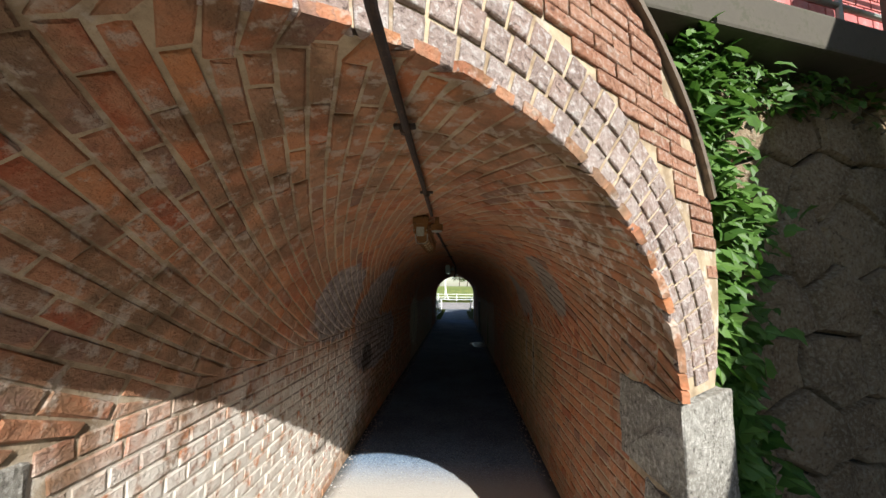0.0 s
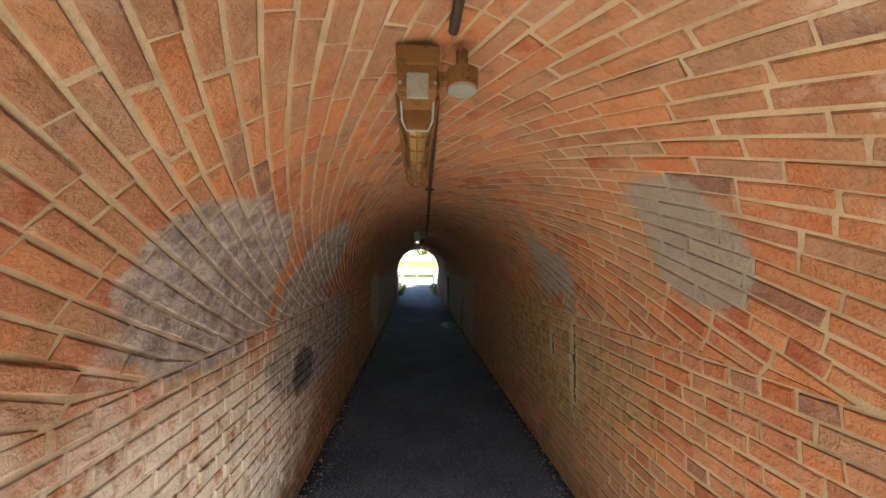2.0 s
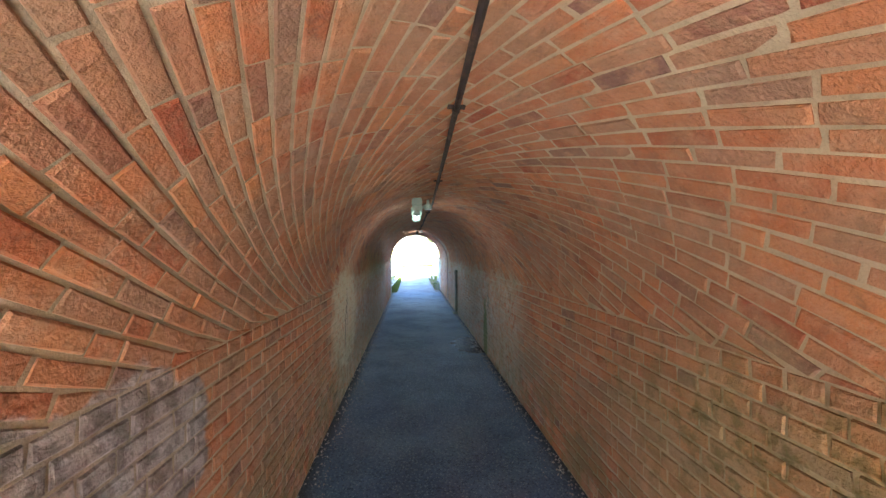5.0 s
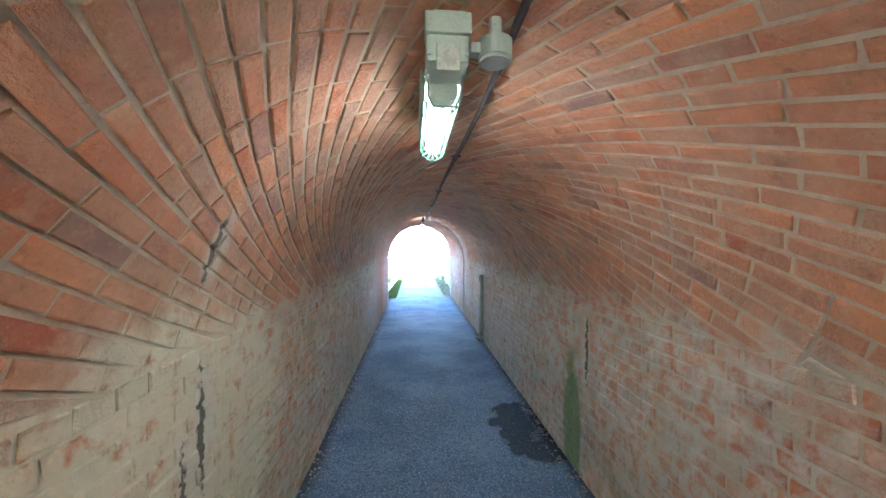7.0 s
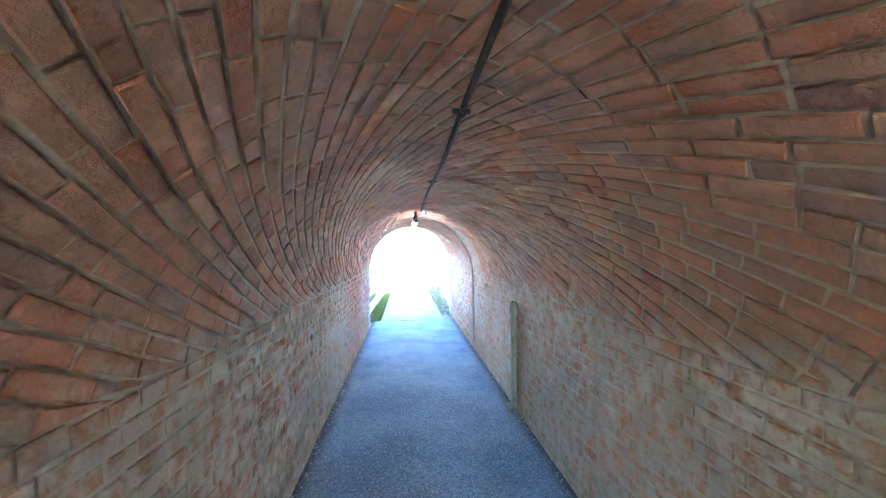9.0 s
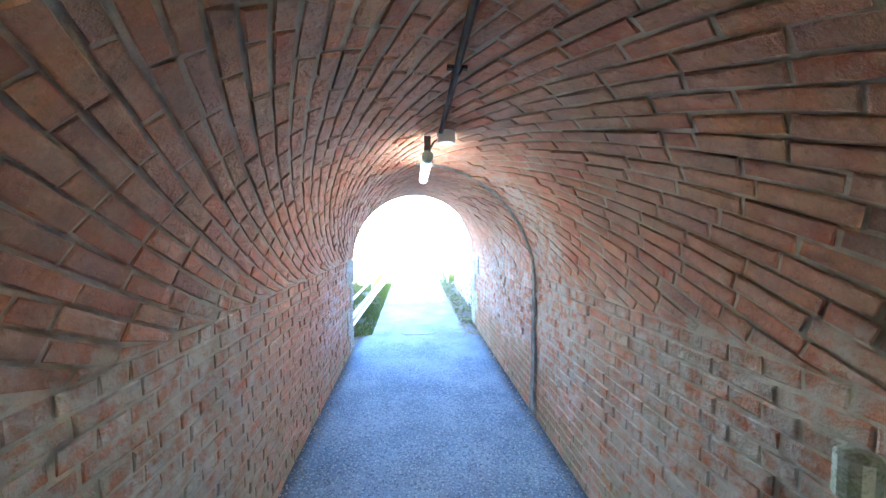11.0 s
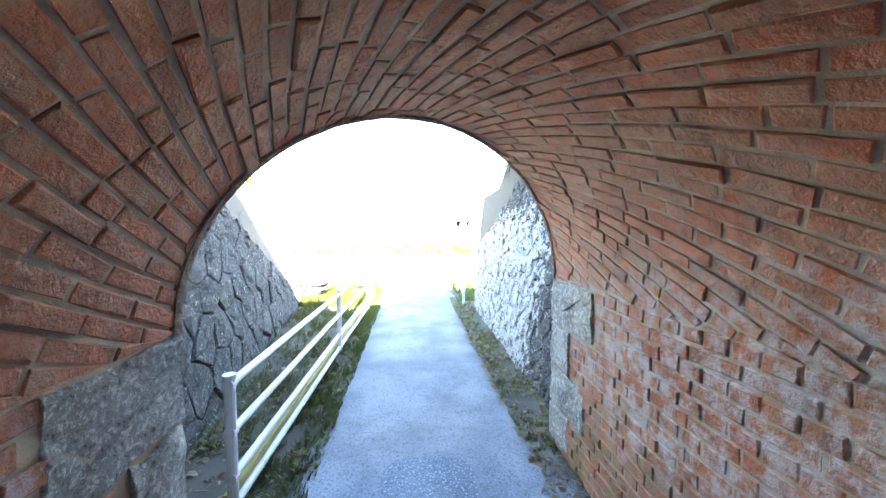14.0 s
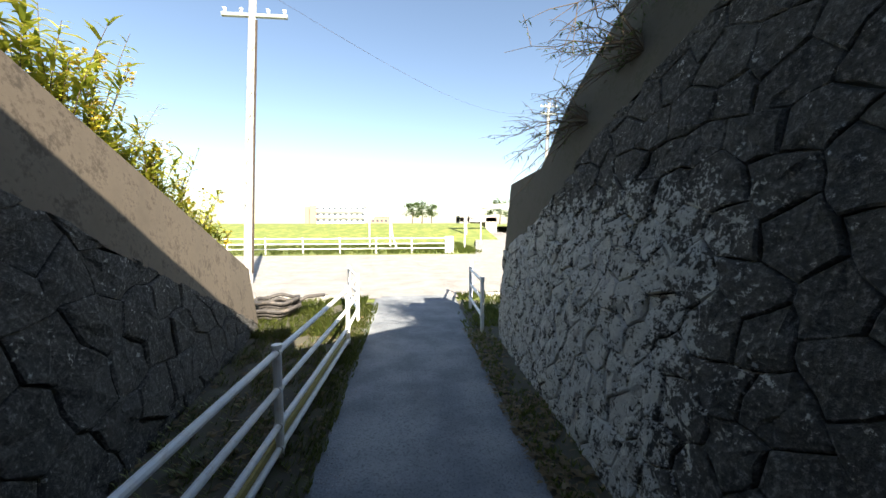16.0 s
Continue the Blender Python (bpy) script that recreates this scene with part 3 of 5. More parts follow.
exit_rim()
TAKEN = []
TAKEN += quoins(1, Y_OUT, -1, [(0.92, 1.25, 0.60, 0.30), (0.60, 0.92, 0.30, 0.5), (0.30, 0.60, 0.52, 0.3), (0.0, 0.30, 0.30, 0.5)])
TAKEN += quoins(-1, Y_OUT, -1, [(0.92, 1.25, 0.48, 0.35), (0.60, 0.92, 0.24, 0.5), (0.28, 0.60, 0.45, 0.3), (0.0, 0.28, 0.30, 0.5)])
TAKEN += quoins(1, Y_IN, 1, [(0.86, 1.25, 0.52, 0.36), (0.50, 0.86, 0.30, 0.36), (0.22, 0.50, 0.5, 0.36), (0.0, 0.22, 0.28, 0.36)])
TAKEN += quoins(-1, Y_IN, 1, [(0.86, 1.25, 0.85, 0.36), (0.45, 0.86, 0.62, 0.36), (0.20, 0.45, 0.85, 0.36), (0.0, 0.20, 0.6, 0.36)])

# ---- fittings under the crown ----
def conduit(points, label):
    t = thing("conduit", label, "conduit")
    part("pipe", tube(points, 0.0125, 8), STEEL_DARK, t)
    return t


def clip(t, p):
    part("clip", join(box((p[0] - 0.035, p[1] - 0.012, p[2] + 0.004), (p[0] + 0.035, p[1] + 0.012, p[2] + 0.016), 0.003), tube([(p[0], p[1] - 0.012, p[2]), (p[0], p[1] + 0.012, p[2])], 0.017, 8)), STEEL_DARK, t)


def crown_z(x, gap):
    return SPRING + math.sqrt(HALF ** 2 - x * x) - gap


line_a = [(-0.02, face_y(Y_IN, 0) - 0.34, crown_z(0.03, -0.10)), (-0.03, face_y(Y_IN, 0) - 0.26, crown_z(0.03, 0.0))] + [(-0.035 - 0.03 * k / 6, face_y(Y_IN, 0) - 0.15 + (0.62 + 1.26) * k / 6, crown_z(0.03, 0.03 + 0.004 * math.sin(k))) for k in range(7)]
ca = conduit(line_a, "dark steel conduit clipped under the crown at the mouth")
for y in (-0.75, 0.05):
    clip(ca, (-0.05, y, crown_z(0.03, 0.03)))
line_b = [(-0.085 + 0.145 * k / 14, 1.0 + 5.85 * k / 14, crown_z(0.03, 0.028 + 0.004 * math.sin(2.2 * k))) for k in range(15)]
cb = conduit(line_b, "dark steel conduit running under the crown between lamps")
for y in (2.59, 4.2, 5.7):
    clip(cb, (-0.085 + 0.145 * (y - 1.0) / 5.85, y, crown_z(0.03, 0.028)))
line_c = [(0.06 - 0.03 * k / 14 + 0.008 * math.sin(k), 6.85 + 6.25 * k / 14, crown_z(0.06, 0.028 + 0.004 * math.sin(1.7 * k))) for k in range(15)]
cc = conduit(line_c, "dark steel conduit running towards the far tube lamp")
for y in (8.1, 9.58, 11.0, 12.3):
    clip(cc, (0.06 - 0.03 * (y - 6.85) / 6.25, y, crown_z(0.06, 0.028)))


def caged_lamp(x, y0, y1, z, shell_mat, tube_mat, cage_mat, label, plate_mat):
    t = thing("caged_tube_lamp", label, "lamp", (x, y0, z), "tube lamps under the crown")
    L = y1 - y0
    part("housing", box((-0.052, 0.0, 0.012), (0.052, 0.13, 0.085), 0.010), shell_mat, t)
    part("back_plate", box((-0.056, -0.012, 0.075), (0.056, 0.05, 0.125), 0.004), shell_mat, t)
    for sx in (-1, 1):
        bm = box((0, 0.10, 0.016), (0.004, L - 0.03, 0.05), 0.001)
        for q in bm.verts:
            q.co.x = sx * (0.050 + q.co.x + 0.28 * (q.co.z - 0.016)) * (1.0 - 0.12 * (q.co.y - 0.1) / L)
        part("side_shade", bm, cage_mat, t)
    part("front_hoop", tube([(-0.045, 0.06, 0.03), (-0.043, 0.10, -0.03), (-0.03, 0.115, -0.052), (0.03, 0.115, -0.052), (0.043, 0.10, -0.03), (0.045, 0.06, 0.03)], 0.0035, 6), plate_mat, t, "pale bent wire hoop")
    for sx in (-1, 1):
        part("bolt", tube([(sx * 0.045, -0.004, 0.03), (sx * 0.045, 0.012, 0.03)], 0.005, 6), plate_mat, t)
    part("end_plate", box((-0.028, -0.008, -0.012), (0.028, 0.0, 0.055), 0.003), plate_mat, t, "pale name plate on the lamp housing")
    part("reflector", box((-0.065, 0.14, 0.045), (0.065, L - 0.02, 0.06), 0.006), shell_mat, t)
    part("bracket", box((-0.05, 0.03, 0.10), (0.05, 0.09, 0.155), 0.004), shell_mat, t)
    part("bracket", box((-0.04, L - 0.12, 0.06), (0.04, L - 0.08, 0.155), 0.004), shell_mat, t)
    part("tube", tube([(0, 0.13, 0), (0, 0.16, 0), (0, L - 0.05, 0)], 0.03, 16), tube_mat, t, smooth=True)
    part("collar", tube([(0, 0.125, 0), (0, 0.165, 0)], 0.04, 16), shell_mat, t)
    for k in range(7):
        a = math.pi * (1.0 + k / 6)
        pts = [(0.052 * math.cos(a), 0.15 + (L - 0.17) * q / 4, 0.052 * math.sin(a)) for q in range(5)] + [(0.02 * math.cos(a), L, 0.02 * math.sin(a))]
        part("cage_bar", tube(pts, 0.0028, 5), cage_mat, t)
    for q in range(6):
        y = 0.17 + (L - 0.2) * q / 5
        pts = [(0.053 * math.cos(math.pi * (1 + k / 12)), y, 0.053 * math.sin(math.pi * (1 + k / 12))) for k in range(13)]
        pts = [(pts[0][0], y, 0.045)] + pts + [(pts[-1][0], y, 0.045)]
        part("cage_hoop", tube(pts, 0.0026, 5), cage_mat, t)
    box_t = part("junction_box", join(tube([(0.118, 0.02, 0.03), (0.118, 0.02, 0.075)], 0.042, 18), box((0.055, 0.005, 0.04), (0.09, 0.035, 0.066), 0.004), tube([(0.118, 0.02, 0.07), (0.118, 0.02, 0.13)], 0.016, 10), tube([(0.10, 0.02, 0.075), (0.136, 0.02, 0.075)], 0.012, 8)), shell_mat, t)
    part("lid", tube([(0.118, 0.02, 0.022), (0.118, 0.02, 0.03)], 0.038, 18), plate_mat, box_t)
    return t


caged_lamp(-0.150, 0.70, 1.62, 2.045, RUST, OLD_TUBE, RUST, "rusty caged tube lamp, switched off, under the crown", GREY_PAINT)
caged_lamp(-0.125, 6.66, 7.42, 2.035, PALE_GREEN, TUBE_LIT, GREEN_PAINT, "green enamelled caged tube lamp, lit, under the crown", GREY_PAINT)


def far_lamp():
    t = thing("tube_lamp", "white shaded tube lamp, lit, hung near the far mouth", "lamp", (-0.03, 13.15, 2.06), "tube lamps under the crown")
    part("cover", tube([(0, 0.10, 0), (0, 0.12, 0), (0, 0.92, 0), (0, 0.94, 0)], 0.030, 18), LAMP_COVER, t, smooth=True)
    part("end_cap", tube([(0, 0, 0), (0, 0.02, 0), (0, 0.10, 0)], 0.034, 18), GREY_PAINT, t, "pale grey end cap")
    part("end_ring", tube([(0, 0.93, 0), (0, 0.96, 0)], 0.034, 18), GREY_PAINT, t)
    part("bracket", box((-0.02, 0.05, 0.03), (0.02, 0.08, 0.13), 0.003), STEEL_DARK, t)
    part("bracket", box((-0.02, 0.84, 0.03), (0.02, 0.87, 0.13), 0.003), STEEL_DARK, t)
    j = part("junction_box", tube([(0.1, -0.06, 0.06), (0.1, -0.06, 0.125)], 0.05, 16), WHITE_PAINT, t, "white round junction box")
    part("flex", tube([(0.06, -0.05, 0.09), (0.03, -0.03, 0.07), (0.01, 0.0, 0.03)], 0.006, 6), STEEL_DARK, t)


far_lamp()


# ---- vertical pipe and mortar seam on the side wall ----
pp = thing("drain_pipe", "mossy old drain pipe standing against the side wall", "pipe", (HALF - 0.03, 11.8, 0))
part("pipe", tube([(0, 0, 0.0), (0, 0, 0.5), (0.004, 0, 1.02)], 0.03, 12), CABLE_PIPE, pp, smooth=True)
part("cap", join(tube([(0.004, 0, 1.0), (0.004, 0, 1.10)], 0.042, 12), ball((0.004, 0, 1.10), 0.042, 12, 6, 0.4)), CABLE_PIPE, pp)
part("foot", rough_block((-0.07, -0.08, 0), (0.04, 0.09, 0.05), 4.0), CABLE_PIPE, pp)


def seam():
    v, f, n = [], [], 70
    for k in range(n + 1):
        s = k / n
        if s < 0.42:
            z = SPRING * s / 0.42
            p, nrm = Vector((HALF, 0, z)), Vector((-1, 0, 0))
        else:
            a = (s - 0.42) / 0.58 * math.pi * 0.53
            p, nrm = Vector((HALF * math.cos(a), 0, SPRING + HALF * math.sin(a))), Vector((-math.cos(a), 0, -math.sin(a)))
        w = 0.038 + 0.030 * noise.noise((s * 17, 0, 3)) + 0.012 * noise.noise((s * 60, 0, 3)) + (0.05 * (1 - s / 0.42) ** 0.6 if s < 0.42 else 0)
        c = 14.12 + 0.13 * math.sin(math.pi * min(1, max(0, (s - 0.40) / 0.6))) + 0.025 * noise.noise((s * 9, 1, 0)) + 0.012 * noise.noise((s * 33, 1, 0))
        for q, h in ((-w, 0.001), (-w * 0.55, 0.016), (w * 0.55, 0.016 + 0.006 * noise.noise((s * 40, 0, 0))), (w, 0.001)):
            v.append(p + nrm * h + Vector((0, c + q + 0.006 * noise.noise((s * 60, q * 30, 0)), 0)))
    for k in range(n):
        for q in range(3):
            a = 4 * k + q
            f.append((a, a + 1, a + 5, a + 4))
    mesh("mortar_seam", v, f, plain("grey_cement", (0.13, 0.118, 0.10), 0.95, 0, 0.5, 10, (0.30, 0.28, 0.24), 0.6), label="dark cement seam round the vault where two stretches meet", category="seam", kind="structure")


seam()


# ---- rubble walls of polygonal stones ----
def jitter(key, amount):
    r = random.Random(str(key))
    return r.uniform(-amount, amount), r.uniform(-amount, amount)


def stone_cells(length, top, size, seed):
    """Six-sided stones on a wandering honeycomb: lists of (s, z) corners."""
    w, h = size, size * 0.80
    rows = int(max(top(length * k / 20) for k in range(21)) / h) + 2
    for r in range(rows):
        for c in range(-1, int(length / w) + 2):
            cx, cz = (c + 0.5 * (r % 2)) * w, r * h
            pts = []
            for dx, dz in ((0, -2 / 3), (0.5, -1 / 3), (0.5, 1 / 3), (0, 2 / 3), (-0.5, 1 / 3), (-0.5, -1 / 3)):
                kx, kz = round((cx + dx * w) / (w / 2)), round((cz + dz * h) / (h / 3))
                jx, jz = jitter((seed, kx, kz), size * 0.19)
                s = min(max(cx + dx * w + jx, 0), length)
                pts.append((s, min(max(cz + dz * h + jz, 0.0), max(0.0, top(s)))))
            area = 0.5 * sum(a[0] * b[1] - b[0] * a[1] for a, b in zip(pts, pts[1:] + pts[:1]))
            if area > size * size * 0.14:
                yield pts


def stone_wall(name, place, length, top, size, material, label, seed, bulge=0.030, joint=0.0):
    """place(s, z, out) gives the point on the wall's face, out metres proud of it."""
    n, v, f = 24, [], []
    for k in range(n + 1):
        s = length * k / n
        for q in range(7):
            v.append(place(s, top(s) * q / 6, -0.02))
        v.append(place(s, top(s), -0.5))
        v.append(place(s, 0, -0.5))
    for k in range(n):
        for q in range(8):
            a = k * 9 + q
            f.append((a, a + 9, a + 10, a + 1))
    wall = mesh(name, v, f, JOINT, label=label, category="wall", kind="structure")
    r = random.Random(seed)
    for pts in stone_cells(length, top, size, seed):
        c = (sum(p[0] for p in pts) / 6, sum(p[1] for p in pts) / 6)
        ring = []
        for (a, b) in zip(pts, pts[1:] + pts[:1]):
            ring += [a, ((a[0] + b[0]) / 2 + r.uniform(-.012, .012), max(0.0, (a[1] + b[1]) / 2 + r.uniform(-.012, .012)))]
        sv, sf, m = [], [], len(ring)
        hgt = bulge * r.uniform(0.6, 1.25)
        tilt_s, tilt_z = r.uniform(-.06, .06), r.uniform(-.06, .06)
        for k, out in ((0.992 - joint, -0.03), (0.98 - joint, hgt * 0.45), (0.90 - joint, hgt * 0.9), (0.45, hgt)):
            for p in ring:
                s, z = c[0] + (p[0] - c[0]) * k, c[1] + (p[1] - c[1]) * k
                rough = 0.0 if out < 0 else noise.noise((s * 9, z * 9, seed)) * 0.026 + noise.noise((s * 24, z * 24, seed)) * 0.014
                sv.append(place(s, z, out + rough + (tilt_s * (s - c[0]) + tilt_z * (z - c[1])) * (out > 0)))
        sv.append(place(c[0], c[1], hgt + noise.noise((c[0] * 9, c[1] * 9, seed)) * 0.02))
        for q in range(3):
            for k in range(m):
                a = q * m + k
                b = q * m + (k + 1) % m
                sf.append((a, b, b + m, a + m))
        sf += [(3 * m + k, 3 * m + (k + 1) % m, 4 * m) for k in range(m)]
        mesh("stone", sv, sf, material, wall)
    return wall


def piecewise(*pts):
    def fn(s):
        for (a, p), (b, q) in zip(pts, pts[1:]):
            if s <= b:
                return p + (q - p) * max(0, s - a) / (b - a)
        return pts[-1][1]
    return fn


# wall beside the path on its west side: rubble below, sloping concrete above
WL0, WL1 = Vector((-1.52, 15.9, 0)), Vector((-2.52, 22.75, 0))
WL_DIR, WL_LEN = (WL1 - WL0).normalized(), (WL1 - WL0).length
WL_OUT = Vector((WL_DIR.y, -WL_DIR.x, 0))
stone_top = piecewise((0, 3.0), (2.9, 1.92), (WL_LEN, 0.12))
cap_top = piecewise((0, 3.95), (2.9, 2.77), (WL_LEN, 1.0))


def place_west(s, z, out):
    return WL0 + WL_DIR * s + Vector((0, 0, z)) + WL_OUT * (out - 0.10 * z)


stone_wall("rubble_wall_west", place_west, WL_LEN, stone_top, 0.42, RUBBLE, "dark rubble retaining wall of rough polygonal stones", 3)


def sloping_cap():
    v, f, n = [], [], 30
    for k in range(n + 1):
        s = WL_LEN * k / n
        a, b = stone_top(s) - 0.03, cap_top(s)
        o = 0.018 * noise.noise((s * 1.4, 0, 2))
        for z, out in ((a, 0.02), (a + (b - a) * 0.5, 0.012 + o), (b - 0.03, 0.0), (b, -0.03), (b, -0.32), (a, -0.40)):
            v.append(place_west(s, z, out))
    for k in range(n):
        for q in range(5):
            a = 6 * k + q
            f.append((a, a + 6, a + 7, a + 1))
    f += [tuple(range(6)), tuple(range(6 * n, 6 * n + 6))[::-1]]
    mesh("concrete_cap", v, f, CONCRETE, label="sloping stained concrete cap on the rubble wall", category="wall cap", kind="structure")


sloping_cap()
pst = thing("concrete_post", "short dark post standing behind the sloping wall cap", "post", (-2.28, 18.9, 2.2))
part("shaft", box((-0.04, -0.04, -0.5), (0.04, 0.04, 0.55), 0.01), CONCRETE, pst)

# wall on the east side, battered, with a rising top
RW_LEN = 4.75
east_top = piecewise((0, 4.0), (1.9, 3.9), (2.7, 3.45), (3.4, 2.86), (3.75, 2.33), (RW_LEN, 2.24))


def place_east(s, z, out):
    y = 17.25 + s
    lean = 0.26 * (1 - s / RW_LEN) + 0.07 * s / RW_LEN
    return Vector((1.10 + 0.07 * s / RW_LEN + lean * z - out, y, z))


stone_east = piecewise((0, 3.6), (1.6, 3.0), (2.6, 2.5), (3.6, 1.75), (RW_LEN, 1.3))
stone_wall("rubble_wall_east", place_east, RW_LEN, stone_east, 0.29, RUBBLE, "rubble retaining wall of rough stones spotted with pale lichen", 11)


def east_cap():
    v, f, n = [], [], 30
    for k in range(n + 1):
        s = RW_LEN * k / n
        a, b = stone_east(s) - 0.04, east_top(s)
        for z, out in ((a, 0.015), ((a + b) / 2, 0.01), (b - 0.02, 0.0), (b, -0.03), (b, -0.5), (0, -0.6)):
            v.append(place_east(s, z, out))
    for k in range(n):
        for q in range(5):
            a = 6 * k + q
            f.append((a, a + 1, a + 7, a + 6))
    f += [tuple(range(6 * n, 6 * n + 6))]
    v += [place_east(RW_LEN, 0, 0.0)]
    f += [(len(v) - 1, 6 * n, 6 * n + 5)]
    mesh("concrete_cap_east", v, f, CONCRETE_DARK, label="dark weathered concrete above the lichened rubble wall", category="wall cap", kind="structure")


east_cap()
bank_e = [(1.75, 17.3, 0), (1.75, 21.6, 0), (14, 21.6, 0), (14, 17.3, 0), (2.3, 17.3, 3.9), (2.3, 19.2, 3.85), (14, 19.2, 3.9), (14, 17.3, 3.9), (1.75, 21.4, 2.1), (14, 21.4, 2.1)]
mesh("bank_slope", bank_e, [(0, 4, 5, 8, 1), (1, 8, 9, 2), (5, 6, 9, 8), (4, 7, 6, 5), (2, 9, 6, 7, 3)], SOIL, label="grassy slope of the bank behind the east wall", category="slope", kind="structure")
mesh("bank_slope", [(-1.95, 15.2, 0), (-2.9, 22.6, 0), (-9, 22.6, 0), (-9, 10.5, 0), (-2.2, 15.2, 3.85), (-2.9, 22.6, 0.9), (-9, 22.6, 0.9), (-9, 10.5, 3.9)],
     [(0, 1, 5, 4), (4, 5, 6, 7), (1, 2, 6, 5), (2, 3, 7, 6)], SOIL, label="grassy slope of the bank behind the west wall", category="slope", kind="structure")


# ---- entry: brick rim, cap, retaining wall ----
FN = Vector((SKEW, -1, 0)).normalized()


def rim_r(a):
    return 1.25 + 0.72 * max(0.0, math.sin(a)) ** 1.15


def rim_place(a, r, out):
    x, z = r * math.cos(a), SPRING + r * math.sin(a)
    return Vector((x, face_y(Y_IN, x) - 1.2 * out + 0.12 * max(0.0, r - HALF - 0.02), z))


def rim():
    n, v, f = 48, [], []
    for k in range(n + 1):
        a = math.pi * k / n
        v += [rim_place(a, HALF + 0.01, -0.012), rim_place(a, rim_r(a), -0.012), rim_place(a, rim_r(a), -0.6), rim_place(a, HALF + 0.2, -0.6)]
    for k in range(n):
        for q in range(3):
            p = 4 * k + q
            f.append((p, p + 4, p + 5, p + 1))
    ob = mesh("portal_rim", v, f, MORTAR, label="sunlit brick face of the tunnel mouth with voussoirs", category="portal", kind="structure")
    count = 0
    for row in range(3):
        r0 = HALF + 0.004 + 0.118 * row
        step = COURSE_RIM / (r0 + 0.05)
        a = 0.5 * step * (row % 2)
        while a < math.pi and count < 420:
            lim = rim_r(a + step / 2) - 0.02
            if r0 + 0.06 < lim and a > 0.01:
                r1 = min(r0 + 0.103, lim)
                g = 0.005 / r0
                pr = rnd.gauss(0, 0.003)
                bv = []
                for ins, h in ((0, -0.03), (0, -0.004), (0.004, 0.0)):
                    for aa, rr in ((a + g + ins / r0, r0 + ins), (a + step - g - ins / r0, r0 + ins), (a + step - g - ins / r0, r1 - ins), (a + g + ins / r0, r1 - ins)):
                        bv.append(rim_place(aa, rr, pr + h + rnd.uniform(-.001, .001)))
                mesh("brick", bv, [(0, 4, 5, 1), (1, 5, 6, 2), (2, 6, 7, 3), (3, 7, 4, 0), (4, 8, 9, 5), (5, 9, 10, 6), (6, 10, 11, 7), (7, 11, 8, 4), (8, 11, 10, 9)], BRICK_PALE, ob)
                count += 1
            a += step
    for row in range(34):
        z = SPRING + 0.035 + 0.067 * row
        x = -1.9 + 0.11 * (row % 2)
        while x < 1.9:
            l = 0.218 if (row + int(x * 50)) % 5 else 0.109
            corner = [(x + q, z + w) for q in (0.004, l - 0.006) for w in (-0.029, 0.029)]
            rr = [math.hypot(p, w - SPRING) for p, w in corner]
            if min(rr) > HALF + 0.335 and max(rr) < rim_r(math.atan2(z - SPRING, x + l / 2)) + 0.05 and count < 700:
                pr = rnd.gauss(0, 0.003)
                bv = []
                for ins, h in ((0, -0.03), (0, -0.004), (0.004, 0.0)):
                    for p, w in ((x + 0.004 + ins, z - 0.029 + ins), (x + l - 0.006 - ins, z - 0.029 + ins), (x + l - 0.006 - ins, z + 0.029 - ins), (x + 0.004 + ins, z + 0.029 - ins)):
                        bv.append(rim_place(math.atan2(w - SPRING, p), math.hypot(p, w - SPRING), pr + h + rnd.uniform(-.001, .001)))
                mesh("brick", bv, [(0, 1, 5, 4), (1, 2, 6, 5), (2, 3, 7, 6), (3, 0, 4, 7), (4, 5, 9, 8), (5, 6, 10, 9), (6, 7, 11, 10), (7, 4, 8, 11), (8, 9, 10, 11)], BRICK_FACE, ob)
                count += 1
                x += l
            else:
                x += 0.109
    v, f = [], []
    for k in range(41):
        a = math.pi * (0.18 + 0.64 * k / 40)
        for r, o in ((-0.005, 0.03), (0.035, 0.03), (0.035, -0.6), (-0.005, -0.6)):
            v.append(rim_place(a, rim_r(a) + r, o))
    for k in range(40):
        for q in range(4):
            f.append((4 * k + q, 4 * k + (q + 1) % 4, 4 * k + 4 + (q + 1) % 4, 4 * k + 4 + q))
    mesh("rim_coping", v, f, CONCRETE, label="thin stained cement coping along the rim of the mouth", category="coping", kind="structure")


COURSE_RIM = 0.073
rim()
for sx in (1, -1):
    x0, x1 = sorted((sx * (HALF + 0.006), sx * 1.06))
    v = [(x, face_y(Y_IN, x) + d, z) for x in (x0, x1) for d in (0.02, 0.7) for z in (-0.02, SPRING)]
    mesh("mouth_pier", v, [(0, 1, 3, 2), (4, 6, 7, 5), (0, 4, 5, 1), (2, 3, 7, 6), (0, 2, 6, 4), (1, 5, 7, 3)], ASHLAR, label="pale worn stone pier under the arch rim", category="pier", kind="structure")

ER0 = Vector((1.25, 0.20, 0))
ER_DIR = Vector((1, 0.30, 0)).normalized()
ER_OUT = Vector((ER_DIR.y, -ER_DIR.x, 0))


def place_entry(s, z, out):
    return ER0 + ER_DIR * s + Vector((0, 0, z)) + ER_OUT * (out - 0.06 * z)


